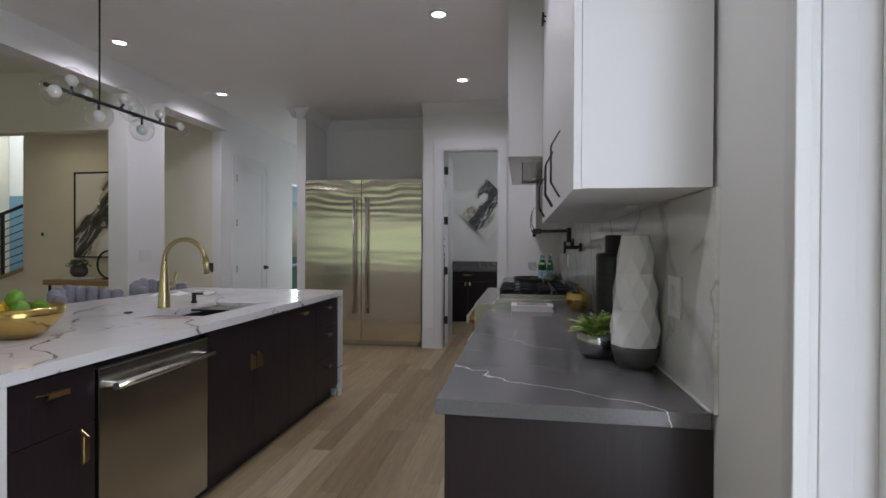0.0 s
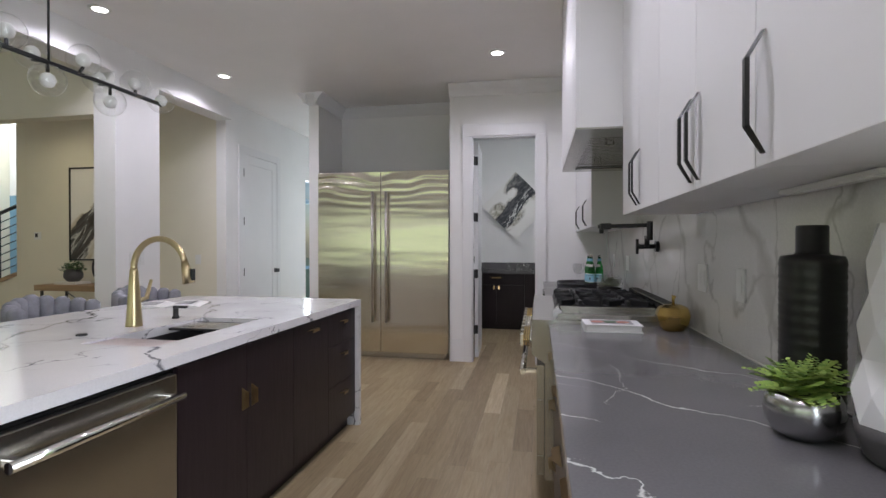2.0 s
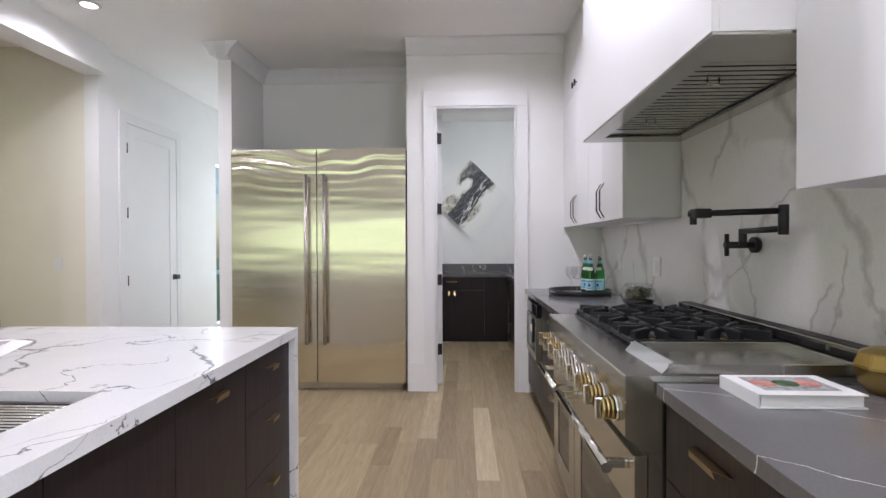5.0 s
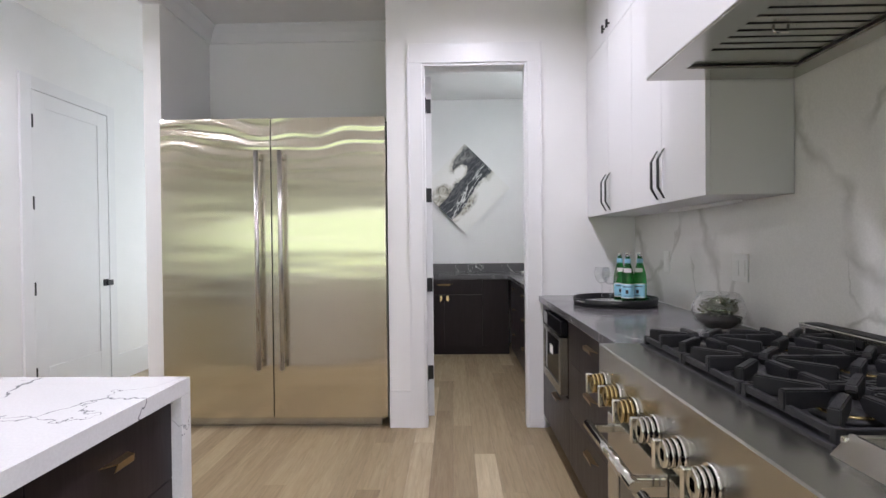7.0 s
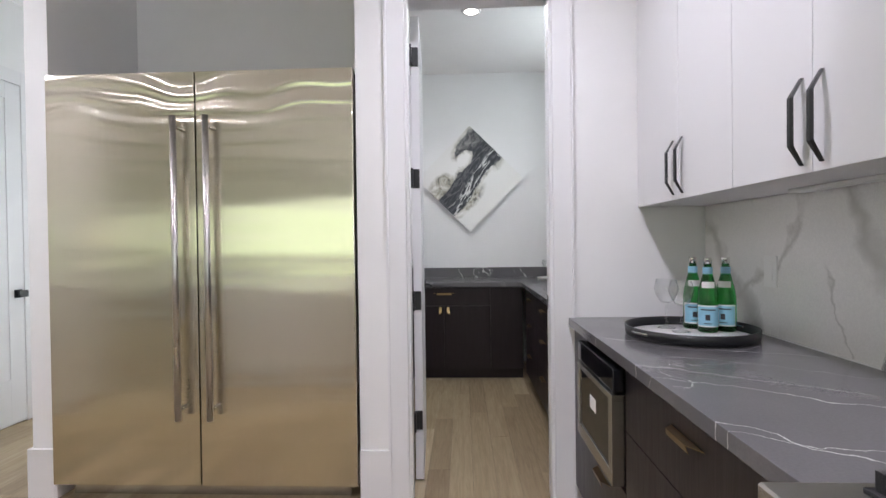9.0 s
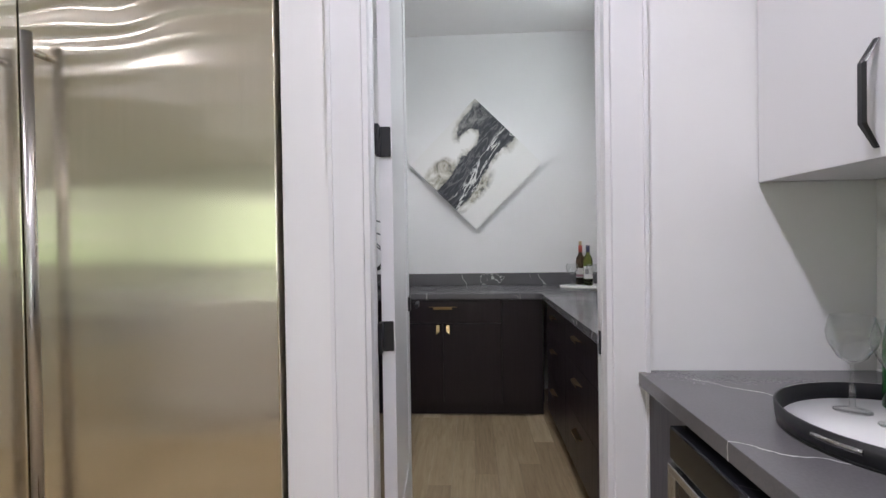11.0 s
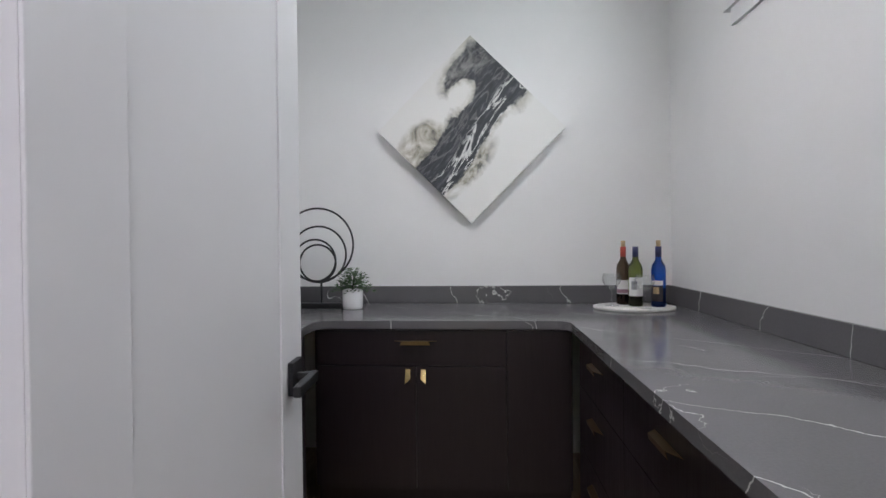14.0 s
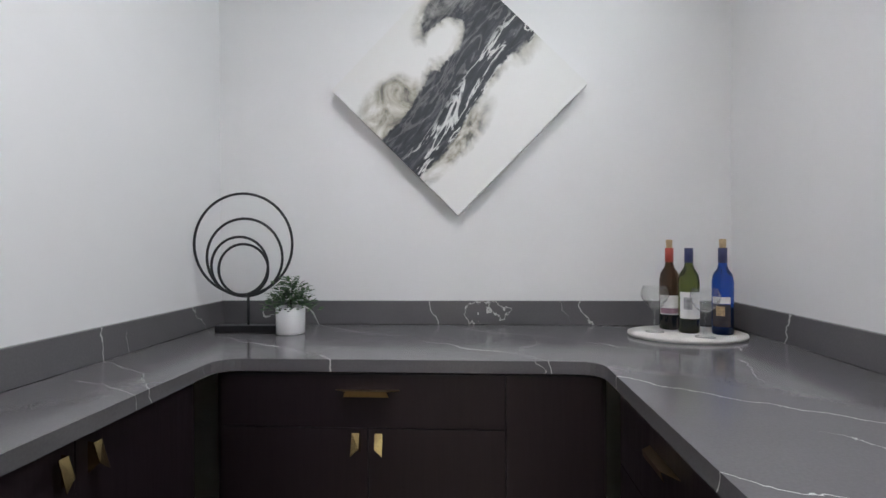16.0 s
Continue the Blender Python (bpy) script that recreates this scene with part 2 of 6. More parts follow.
def ink_canvas():
    """Pale canvas with a sweeping charcoal brush form, white scratches along it and a beige wash at its edges."""
    m, n, l, b = nodes_of("ink_canvas")
    tc = n.new("ShaderNodeTexCoord")
    sep = n.new("ShaderNodeSeparateXYZ")
    l.new(tc.outputs["Object"], sep.inputs[0])

    def op(kind, a, c=None):
        return math_node(n, l, kind, a, c)

    def ell(u, w, cu, cw, ru, rw):
        a, c = op("DIVIDE", op("SUBTRACT", u, cu), ru), op("DIVIDE", op("SUBTRACT", w, cw), rw)
        r = op("SQRT", op("ADD", op("MULTIPLY", a, a), op("MULTIPLY", c, c)))
        return op("MULTIPLY", op("SUBTRACT", r, 1.0), min(ru, rw))
    k = 0.7071 / 0.558
    u0 = op("MULTIPLY", op("ADD", sep.outputs[0], sep.outputs[2]), k)
    w0 = op("MULTIPLY", op("SUBTRACT", sep.outputs[2], sep.outputs[0]), k)
    obj = tc.outputs["Object"]
    warp = op("MULTIPLY", op("SUBTRACT", noise_tex(n, l, obj, 5.0, 4, 0.6, 0.6), 0.5), 0.28)
    rag = op("MULTIPLY", op("SUBTRACT", noise_tex(n, l, obj, 22.0, 5, 0.65, 0.8), 0.5), 0.07)
    u, w = op("ADD", u0, warp), op("ADD", op("ADD", w0, op("MULTIPLY", warp, 0.5)), rag)
    mid = op("ADD", op("ADD", op("MULTIPLY", u0, 0.13), 0.02), op("MULTIPLY", op("SINE", op("MULTIPLY", u0, 4.2)), 0.03))
    body = op("SUBTRACT", op("ABSOLUTE", op("SUBTRACT", w, mid)), 0.205)
    head = op("MINIMUM", ell(u, w, 0.48, 0.47, 0.34, 0.17), ell(u, w, 0.62, 0.25, 0.24, 0.4))
    bay = ell(u, w, 0.12, 0.33, 0.25, 0.15)
    d = op("MAXIMUM", op("MINIMUM", body, head), op("MULTIPLY", bay, -1.0))
    dw = op("MINIMUM", op("MINIMUM", d, ell(u, w, -0.5, 0.25, 0.24, 0.17)), ell(u, w, -0.36, -0.26, 0.30, 0.10))
    # coordinates that run along the stroke
    cmb = n.new("ShaderNodeCombineXYZ")
    l.new(op("MULTIPLY", u0, 0.9), cmb.inputs[0])
    l.new(op("MULTIPLY", op("SUBTRACT", w0, mid), 3.6), cmb.inputs[1])
    run = noise_tex(n, l, cmb.outputs[0], 2.1, 4, 0.55, 0.9)
    fine = noise_tex(n, l, cmb.outputs[0], 7.0, 4, 0.6, 0.6)
    ink = ramp(n, l, fine, [(0.3, (0.022, 0.024, 0.03)), (0.55, (0.045, 0.048, 0.057)), (0.72, (0.15, 0.155, 0.165))])
    scratch = ramp(n, l, op("ABSOLUTE", op("SUBTRACT", run, 0.5)), [(0.012, grey(1)), (0.034, grey(0))])
    below = ramp(n, l, op("SUBTRACT", mid, w0), [(-0.02, grey(0.12)), (0.06, grey(0.95))])
    ink = mix(n, l, op("MULTIPLY", scratch, below), ink, (0.68, 0.68, 0.66))
    smoke = ramp(n, l, noise_tex(n, l, obj, 9, 5, 0.6, 1.0), [(0.42, grey(0)), (0.66, grey(0.55))])
    high = ramp(n, l, op("SUBTRACT", w0, 0.3), [(0.0, grey(0)), (0.2, grey(1))])
    ink = mix(n, l, op("MULTIPLY", smoke, high), ink, (0.5, 0.49, 0.46))
    paper = (0.80, 0.79, 0.77)
    wash = ramp(n, l, noise_tex(n, l, obj, 6.5, 5, 0.55, 2.2), [(0.34, (0.13, 0.125, 0.11)), (0.46, (0.40, 0.375, 0.31)), (0.6, (0.62, 0.60, 0.55)), (0.7, paper)])
    col = mix(n, l, ramp(n, l, d, [(0.0, grey(0)), (0.018, grey(1))]), ink, wash)
    col = mix(n, l, ramp(n, l, dw, [(0.0, grey(0)), (0.075, grey(1))]), col, paper)
    l.new(col, b.inputs["Base Color"])
    b.inputs["Roughness"].default_value = 0.55
    bump(n, l, fine, 0.12, 0.008, b)
    return m


def fridge_steel():
    """Vertically brushed steel sheet: gloss spread sideways, gentle waves that tighten towards the top edge."""
    m, n, l, b = nodes_of("brushed_steel_door")
    b.inputs["Metallic"].default_value, b.inputs["Anisotropic"].default_value = 1.0, 0.82
    tan = n.new("ShaderNodeCombineXYZ")
    tan.inputs[0].default_value = 1.0
    l.new(tan.outputs[0], b.inputs["Tangent"])
    f = noise_tex(n, l, coords(n, l, (1, 1, 0.02)), 90, 4)
    l.new(ramp(n, l, f, [(0.3, (0.68, 0.632, 0.515)), (0.7, (0.71, 0.66, 0.545))]), b.inputs["Base Color"])
    l.new(ramp(n, l, f, [(0.2, grey(0.195)), (0.8, grey(0.205))]), b.inputs["Roughness"])
    g = n.new("ShaderNodeNewGeometry")
    sep = n.new("ShaderNodeSeparateXYZ")
    l.new(g.outputs["Position"], sep.inputs[0])
    top = ramp(n, l, math_node(n, l, "SUBTRACT", sep.outputs[2], 1.2), [(0.42, grey(0.0)), (0.66, grey(0.22)), (0.9, grey(1.0))])
    phase = math_node(n, l, "ADD", math_node(n, l, "MULTIPLY", sep.outputs[2], 66.0), math_node(n, l, "MULTIPLY", noise_tex(n, l, coords(n, l, (1.0, 1, 1.6)), 1.7, 1, 0.4), 16.0))
    tight = math_node(n, l, "MULTIPLY", math_node(n, l, "MULTIPLY", math_node(n, l, "SINE", phase), top), 0.26)
    slow = math_node(n, l, "MULTIPLY", noise_tex(n, l, coords(n, l, (0.35, 1, 2.6)), 1.5, 2, 0.5), 0.55)
    bump(n, l, math_node(n, l, "ADD", tight, slow), 1.0, 0.012, b)
    return m


M = dict(
    wall=simple("wall_paint", (0.815, 0.808, 0.806), 0.6, vary=0.015, scale=3, relief=0.015),
    warm=simple("foyer_paint", (0.77, 0.735, 0.63), 0.62, vary=0.02, scale=3, relief=0.015),
    ceil=simple("ceiling_paint", (0.85, 0.835, 0.825), 0.8, vary=0.015, scale=3, relief=0.02),
    trim=simple("trim_paint", (0.765, 0.76, 0.77), 0.33, vary=0.012, scale=5, relief=0.005),
    lacquer=simple("white_lacquer", (0.74, 0.735, 0.745), 0.42, vary=0.006, scale=1.5, relief=0.004),
    dark=dark_wood(),
    void=simple("dark_gap", (0.012, 0.011, 0.012), 0.8, vary=0.2, relief=0),
    quartz=vein_stone("grey_quartz", (0.118, 0.114, 0.119), (0.145, 0.14, 0.146), (0.62, 0.61, 0.6), 0.16, (((0.6, 0.78, 0.3), 2.6, 0.0046, 0.42, 0.9), ((0.35, 0.92, 0.2), 3.1, 0.0028, 0.5, 0.45), ((0.95, -0.25, 0.5), 1.6, 0.0025, 0.8, 0.35))),
    island=vein_stone("white_veined_quartz", (0.69, 0.68, 0.69), (0.75, 0.74, 0.75), (0.13, 0.13, 0.145), 0.14, (((0.8, 0.55, 0.4), 1.7, 0.017, 0.8, 0.8), ((0.35, -0.9, 0.5), 1.9, 0.008, 1.0, 0.65), ((0.9, -0.3, 0.6), 2.3, 0.005, 0.9, 0.6))),
    marble=vein_stone("backsplash_marble", (0.77, 0.76, 0.745), (0.85, 0.84, 0.825), (0.54, 0.53, 0.51), 0.1, (((0.3, 0.75, -0.6), 1.5, 0.022, 0.7, 0.75), ((0.3, 0.6, 0.75), 1.9, 0.011, 0.8, 0.6), ((0.3, 0.95, -0.2), 2.3, 0.007, 0.9, 0.6)), 8.5),
    fridge=fridge_steel(),
    steel=steel("brushed_steel", (0.52, 0.51, 0.475), 0.24, (1, 0.03, 1)),
    bar=steel("satin_steel_bar", (0.60, 0.58, 0.56), 0.28, (1, 1, 0.05)),
    chrome=steel("polished_chrome", (0.78, 0.77, 0.75), 0.07, (1, 1, 1)),
    brass=steel("brushed_brass", (0.62, 0.47, 0.22), 0.24, (1, 1, 0.2)),
    champagne=steel("champagne_brass", (0.56, 0.46, 0.27), 0.3, (1, 1, 0.2)),
    gold=steel("gold_ceramic", (0.60, 0.43, 0.15), 0.2, (1, 1, 1)),
    # Champagne metal darkened for pulls that catch little light.
    pull=steel("champagne_pull_shaded", (0.40, 0.29, 0.15), 0.3, (1, 1, 1)),
    black=simple("black_metal", (0.012, 0.012, 0.014), 0.38, 0.0, relief=0.01),
    iron=simple("cast_iron", (0.009, 0.009, 0.011), 0.5, 0.0, vary=0.3, scale=40, relief=0.2),
    blackglass=simple("black_glass", (0.008, 0.008, 0.01), 0.05, 0.0, relief=0),
    sink=simple("dark_sink", (0.03, 0.028, 0.028), 0.3, 0.3, relief=0.02),
    floor=wood_floor(),
    white=simple("glazed_white_ceramic", (0.86, 0.85, 0.86), 0.12, vary=0.02, relief=0.0, coat=0.4),
    matt=simple("grey_stoneware", (0.085, 0.08, 0.082), 0.6, vary=0.12, relief=0.05),
    blackglaze=simple("black_glaze", (0.010, 0.010, 0.011), 0.33, vary=0.3, relief=0.03),
    pewter=steel("pewter", (0.42, 0.42, 0.42), 0.2, (1, 1, 0.2)),
    leafa=leaf("fern_leaf", (0.13, 0.25, 0.04), (0.40, 0.52, 0.13)),
    leafb=leaf("boxwood_leaf", (0.02, 0.06, 0.022), (0.09, 0.17, 0.06)),
    moss=leaf("moss_clump", (0.03, 0.036, 0.014), (0.13, 0.135, 0.06)),
    clear=thin_glass("clear_glass"),
    green=glass("green_bottle_glass", (0.03, 0.33, 0.06), 0.02),
    olive=glass("olive_bottle_glass", (0.22, 0.28, 0.05), 0.02),
    brown=glass("brown_bottle_glass", (0.10, 0.05, 0.02), 0.02),
    blue=glass("blue_bottle_glass", (0.01, 0.10, 0.62), 0.02),
    wine=simple("dark_wine", (0.012, 0.004, 0.006), 0.1, relief=0),
    paper=simple("white_paper", (0.78, 0.77, 0.76), 0.6, vary=0.03),
    bluelabel=simple("pale_blue_label", (0.26, 0.52, 0.66), 0.5, vary=0.1, scale=60),
    darkprint=simple("dark_print", (0.028, 0.026, 0.036), 0.5, vary=0.5, scale=25),
    redfoil=simple("red_foil", (0.42, 0.06, 0.04), 0.35, 0.2),
    bluefoil=simple("navy_foil", (0.02, 0.025, 0.09), 0.35, 0.2),
    cork=simple("cork", (0.52, 0.38, 0.22), 0.8, vary=0.25, scale=90),
    greyprint=simple("grey_print", (0.30, 0.30, 0.31), 0.6, vary=0.5, scale=60),
    mauve=simple("mauve_print", (0.34, 0.2, 0.25), 0.6, vary=0.3, scale=60),
    board=simple("composite_board", (0.36, 0.30, 0.29), 0.4, vary=0.06, scale=40),
    stone=simple("white_marble_board", (0.74, 0.72, 0.68), 0.35, vary=0.05, scale=14),
    velvet=simple("grey_velvet", (0.27, 0.27, 0.30), 0.85, vary=0.15, scale=20, relief=0.1),
    oak=simple("console_oak", (0.32, 0.21, 0.12), 0.5, vary=0.25, scale=30, stretch=(0.06, 1, 1)),
    crate=simple("pale_crate_wood", (0.50, 0.44, 0.27), 0.6, vary=0.4, scale=24, stretch=(1, 1, 4)),
    lemon=simple("lemon_peel", (0.80, 0.52, 0.04), 0.4, vary=0.1, relief=0.12, scale=30),
    lime=simple("lime_peel", (0.13, 0.27, 0.03), 0.4, vary=0.2, relief=0.12, scale=30),
    red=simple("red_print", (0.5, 0.2, 0.16), 0.5, vary=0.3, scale=80),
    bluewall=simple("slate_blue_panel", (0.20, 0.36, 0.50), 0.55, vary=0.05, scale=4),
    can=glow("lamp_lens", (1.0, 0.97, 0.92), 14.0),
    bulb=glow("frosted_bulb", (0.72, 0.72, 0.70), 0.04),
    pane=glass("window_glass", (0.98, 1.0, 0.99), 0.0, 1.1),
    daylight=glow("pale_day", (0.88, 0.96, 1.0), 3.0),
    plastic=simple("white_plastic", (0.76, 0.76, 0.75), 0.35, vary=0.01, relief=0),
    art=ink_canvas(),
    art2=abstract_art("ink_canvas_warm", (0.01, 0.01, 0.012), (0.06, 0.05, 0.045), (0.5, 0.42, 0.3), 1.8),
    soil=simple("dark_soil", (0.02, 0.016, 0.012), 0.9, vary=0.4, scale=60, relief=0.3),
)


def foliage_backdrop():
    # Daylight is put into the trees as emission, paling towards the top.
    m, n, l, b = nodes_of("glowing_trees")
    v = coords(n, l, (1, 1, 1))
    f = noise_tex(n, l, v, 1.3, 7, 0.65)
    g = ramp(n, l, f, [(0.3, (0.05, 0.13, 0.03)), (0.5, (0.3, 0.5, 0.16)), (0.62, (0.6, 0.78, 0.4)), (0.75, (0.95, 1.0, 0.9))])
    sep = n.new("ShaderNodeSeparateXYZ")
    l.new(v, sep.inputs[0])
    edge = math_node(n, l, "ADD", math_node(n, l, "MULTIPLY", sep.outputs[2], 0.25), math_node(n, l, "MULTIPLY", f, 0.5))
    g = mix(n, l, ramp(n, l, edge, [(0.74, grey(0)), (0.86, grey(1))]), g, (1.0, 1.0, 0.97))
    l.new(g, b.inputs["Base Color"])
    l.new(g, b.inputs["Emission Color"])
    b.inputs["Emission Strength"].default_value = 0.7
    return m


M["trees"] = foliage_backdrop()

# ---------------------------------------------------------------- mesh helpers


def bm_box(bm, x0, x1, y0, y1, z0, z1, bev=0.0):
    r = bmesh.ops.create_cube(bm, size=1.0, matrix=Matrix.LocRotScale(((x0 + x1) / 2, (y0 + y1) / 2, (z0 + z1) / 2), None, (abs(x1 - x0), abs(y1 - y0), abs(z1 - z0))))
    if bev:
        es = list({e for v in r["verts"] for e in v.link_edges})
        bmesh.ops.bevel(bm, geom=es, offset=bev, segments=2, affect="EDGES", profile=0.6)
    return bm


def box(x0, x1, y0, y1, z0, z1, bev=0.0):
    return bm_box(bmesh.new(), x0, x1, y0, y1, z0, z1, bev)


def boxes(*rows, bev=0.0):
    bm = bmesh.new()
    for r in rows:
        bm_box(bm, *r, bev)
    return bm


def lathe(profile, cx, cy, cz, seg=32, sy=1.0, sx=1.0):
    """Turned shape from (radius, height) pairs."""
    bm = bmesh.new()
    rings = []
    for r, z in profile:
        if r < 1e-5:
            rings.append([bm.verts.new((cx, cy, cz + z))])
        else:
            rings.append([bm.verts.new((cx + r * sx * math.cos(2 * math.pi * i / seg), cy + r * sy * math.sin(2 * math.pi * i / seg), cz + z)) for i in range(seg)])
    for a, b in zip(rings, rings[1:]):
        for i in range(seg):
            q = [a[i % len(a)], a[(i + 1) % len(a)], b[(i + 1) % len(b)], b[i % len(b)]]
            q = list(dict.fromkeys(q))
            if len(q) > 2:
                bm.faces.new(q)
    for f in bm.faces:
        f.smooth = True
    bmesh.ops.recalc_face_normals(bm, faces=bm.faces)
    return bm


def tube(points, r, seg=12, closed=False, bm=None):
    """Round bar along points; r may be a list of radii."""
    bm = bm or bmesh.new()
    pts = [Vector(p) for p in points]
    n = len(pts)
    rad = r if isinstance(r, (list, tuple)) else [r] * n
    rings, up = [], None
    for i, p in enumerate(pts):
        a = pts[(i - 1) % n] if closed or i else p
        b = pts[(i + 1) % n] if closed or i < n - 1 else p
        d = (b - a).normalized()
        if up is None:
            up = d.orthogonal().normalized()
        up = (up - d * up.dot(d)).normalized()
        side = d.cross(up)
        rings.append([bm.verts.new(p + (up * math.cos(2 * math.pi * k / seg) + side * math.sin(2 * math.pi * k / seg)) * rad[i]) for k in range(seg)])
    for i in range(n if closed else n - 1):
        a, b = rings[i], rings[(i + 1) % n]
        if closed and i == n - 1:
            k0 = min(range(seg), key=lambda k: (b[k].co - a[0].co).length)
            b = b[k0:] + b[:k0]
        for k in range(seg):
            f = bm.faces.new((a[k], a[(k + 1) % seg], b[(k + 1) % seg], b[k]))
            f.smooth = True
    if not closed:
        bm.faces.new(rings[0][::-1])
        bm.faces.new(rings[-1])
    bmesh.ops.recalc_face_normals(bm, faces=bm.faces)
    return bm


def arc(c, r, a0, a1, n, ax="xz"):
    out = []
    for i in range(n + 1):
        a = radians(a0 + (a1 - a0) * i / n)
        p = list(c)
        p["xyz".index(ax[0])] += r * math.cos(a)
        p["xyz".index(ax[1])] += r * math.sin(a)
        out.append(tuple(p))
    return out


def prism(poly, axis, a0, a1, bev=0.0):
    """Extrude a polygon given in the other two axes from a0 to a1 along axis."""
    bm = bmesh.new()
    k = "xyz".index(axis)

    def put(p, v):
        q = list(p)
        q.insert(k, v)
        return bm.verts.new(q)
    lo, hi = [put(p, a0) for p in poly], [put(p, a1) for p in poly]
    n = len(poly)
    bm.faces.new(lo)
    bm.faces.new(hi[::-1])
    for i in range(n):
        bm.faces.new((lo[i], hi[i], hi[(i + 1) % n], lo[(i + 1) % n]))
    bmesh.ops.recalc_face_normals(bm, faces=bm.faces)
    if bev:
        bmesh.ops.bevel(bm, geom=list(bm.edges), offset=bev, segments=2, affect="EDGES")
    return bm


def slab_with_hole(x0, x1, y0, y1, z0, z1, hx0, hx1, hy0, hy1):
    """A slab with a rectangular cut-out, in one closed mesh."""
    bm = bmesh.new()
    xs, ys = (x0, hx0, hx1, x1), (y0, hy0, hy1, y1)
    v = {(i, j, k): bm.verts.new((xs[i], ys[j], (z0, z1)[k])) for i in range(4) for j in range(4) for k in range(2)}
    for i in range(3):
        for j in range(3):
            if (i, j) != (1, 1):
                for k in range(2):
                    bm.faces.new((v[i, j, k], v[i + 1, j, k], v[i + 1, j + 1, k], v[i, j + 1, k]))
    ring = [(0, 0), (1, 0), (2, 0), (3, 0), (3, 1), (3, 2), (3, 3), (2, 3), (1, 3), (0, 3), (0, 2), (0, 1)]
    for loop in (ring, [(1, 1), (2, 1), (2, 2), (1, 2)]):
        for a, b in zip(loop, loop[1:] + loop[:1]):
            bm.faces.new((v[(*a, 0)], v[(*b, 0)], v[(*b, 1)], v[(*a, 1)]))
    bmesh.ops.recalc_face_normals(bm, faces=bm.faces)
    return bm


def root_of(ob):
    while ob.parent:
        ob = ob.parent
    return ob


def part(name, bm, material, parent, label=""):
    """One mesh, written in world metres, under a thing or a part."""
    base = root_of(parent).location
    bmesh.ops.translate(bm, verts=bm.verts, vec=-base)
    me = bpy.data.meshes.new(name)
    bm.to_mesh(me)
    bm.free()
    me.materials.append(M[material])
    ob = new(name, me)
    ob.parent = parent
    return tagged(ob, label)


def thing(name, base, label, category, group="", kind=""):
    ob = new(name)
    ob.location = base
    ob.empty_display_size = 0.05
    return tagged(ob, label, category, group, kind)


def solo(name, bm, material, label="", category="", group="", kind="", base=None):
    if base:
        bmesh.ops.translate(bm, verts=bm.verts, vec=-Vector(base))
    me = bpy.data.meshes.new(name)
    bm.to_mesh(me)
    bm.free()
    me.materials.append(M[material])
    ob = new(name, me)
    if base:
        ob.location = base
    return tagged(ob, label, category, group, kind)


def built(name, bm, material, label):
    return solo(name, bm, material, label, name.split("_")[0], kind="structure")


# ---------------------------------------------------------------- structure
XR, YF, YB, XL = 0.45, 6.11, 8.96, -3.97          # east wall, fridge wall, pantry back, hall wall
DL, DR, DH = -0.995, -0.285, 2.487                # pantry door opening
PX0, PX1 = -1.735, 0.535                          # pantry side walls
built("wall_east", boxes((XR, 0.62, 0.92, YF, 0, CEIL), (XR, 0.62, -4, -1.3, 0, CEIL), (XR, 0.62, -1.3, 0.92, 2.45, CEIL)), "wall", "white painted kitchen wall behind the range")
built("wall_north", boxes((-1.24, DL, YF, 6.26, 0, CEIL), (DR, XR + 0.15, YF, 6.26, 0, CEIL), (DL, DR, YF, 6.26, DH, CEIL),
                          (-1.24, -1.12, 6.26, 6.93, 0, CEIL), (-2.80, -1.24, 6.81, 6.93, 0, CEIL), (-2.92, -2.80, YF, 9.0, 0, CEIL)), "wall", "white painted wall with fridge niche and pantry doorway")
built("wall_pantry_back", box(PX0 - 0.12, PX1 + 0.12, YB, YB + 0.12, 0, CEIL), "wall", "cool white painted pantry end wall")
built("wall_pantry_west", boxes((PX0 - 0.12, PX0, 6.93, YB, 0, CEIL), (PX0, -1.26, 6.931, 6.95, 0, CEIL)), "wall", "cool white painted pantry side wall")
built("wall_pantry_east", boxes((PX1, PX1 + 0.12, 6.26, 7.15, 0, CEIL), (PX1, PX1 + 0.12, 8.21, YB, 0, CEIL), (PX1, PX1 + 0.12, 7.15, 8.21, 0, 2.31), (PX1, PX1 + 0.12, 7.15, 8.21, 2.9, CEIL)), "wall", "cool white painted pantry wall with high window")
built("wall_hall", boxes((XL - 0.13, XL, 6.05, 8.12, 0, CEIL), (XL - 0.13, XL, 8.12, 9.0, 0, 0.25), (XL - 0.13, XL, 8.12, 9.0, 2.35, CEIL), (XL - 0.13, -2.92, 9.0, 9.12, 0, CEIL)), "wall", "white painted hall wall with closet door")
built("wall_foyer", box(-7.06, XL - 0.13, 6.05, 6.17, 0, CEIL), "warm", "warm cream painted foyer wall")
built("wall_header", box(-9.2, -4.1, 4.37, 4.50, 2.44, CEIL), "warm", "warm cream painted header over the foyer opening")
built("wall_west", boxes((-9.3, -9.2, 2.4, 9.5, 0, 5), (-9.3, -9.2, -4, -3.6, 0, CEIL), (-9.3, -9.2, -3.6, 2.4, 0, 0.82), (-9.3, -9.2, -3.6, 2.4, 2.2, CEIL)), "warm", "warm cream painted outer wall")
built("wall_stair_end", box(-9.2, -7.06, 9.4, 9.5, 0, 5), "warm", "warm cream painted wall behind the stair")
built("wall_stair_side", box(-7.06, -6.94, 6.17, 9.4, 0, 5), "warm", "warm cream painted wall beside the stair")
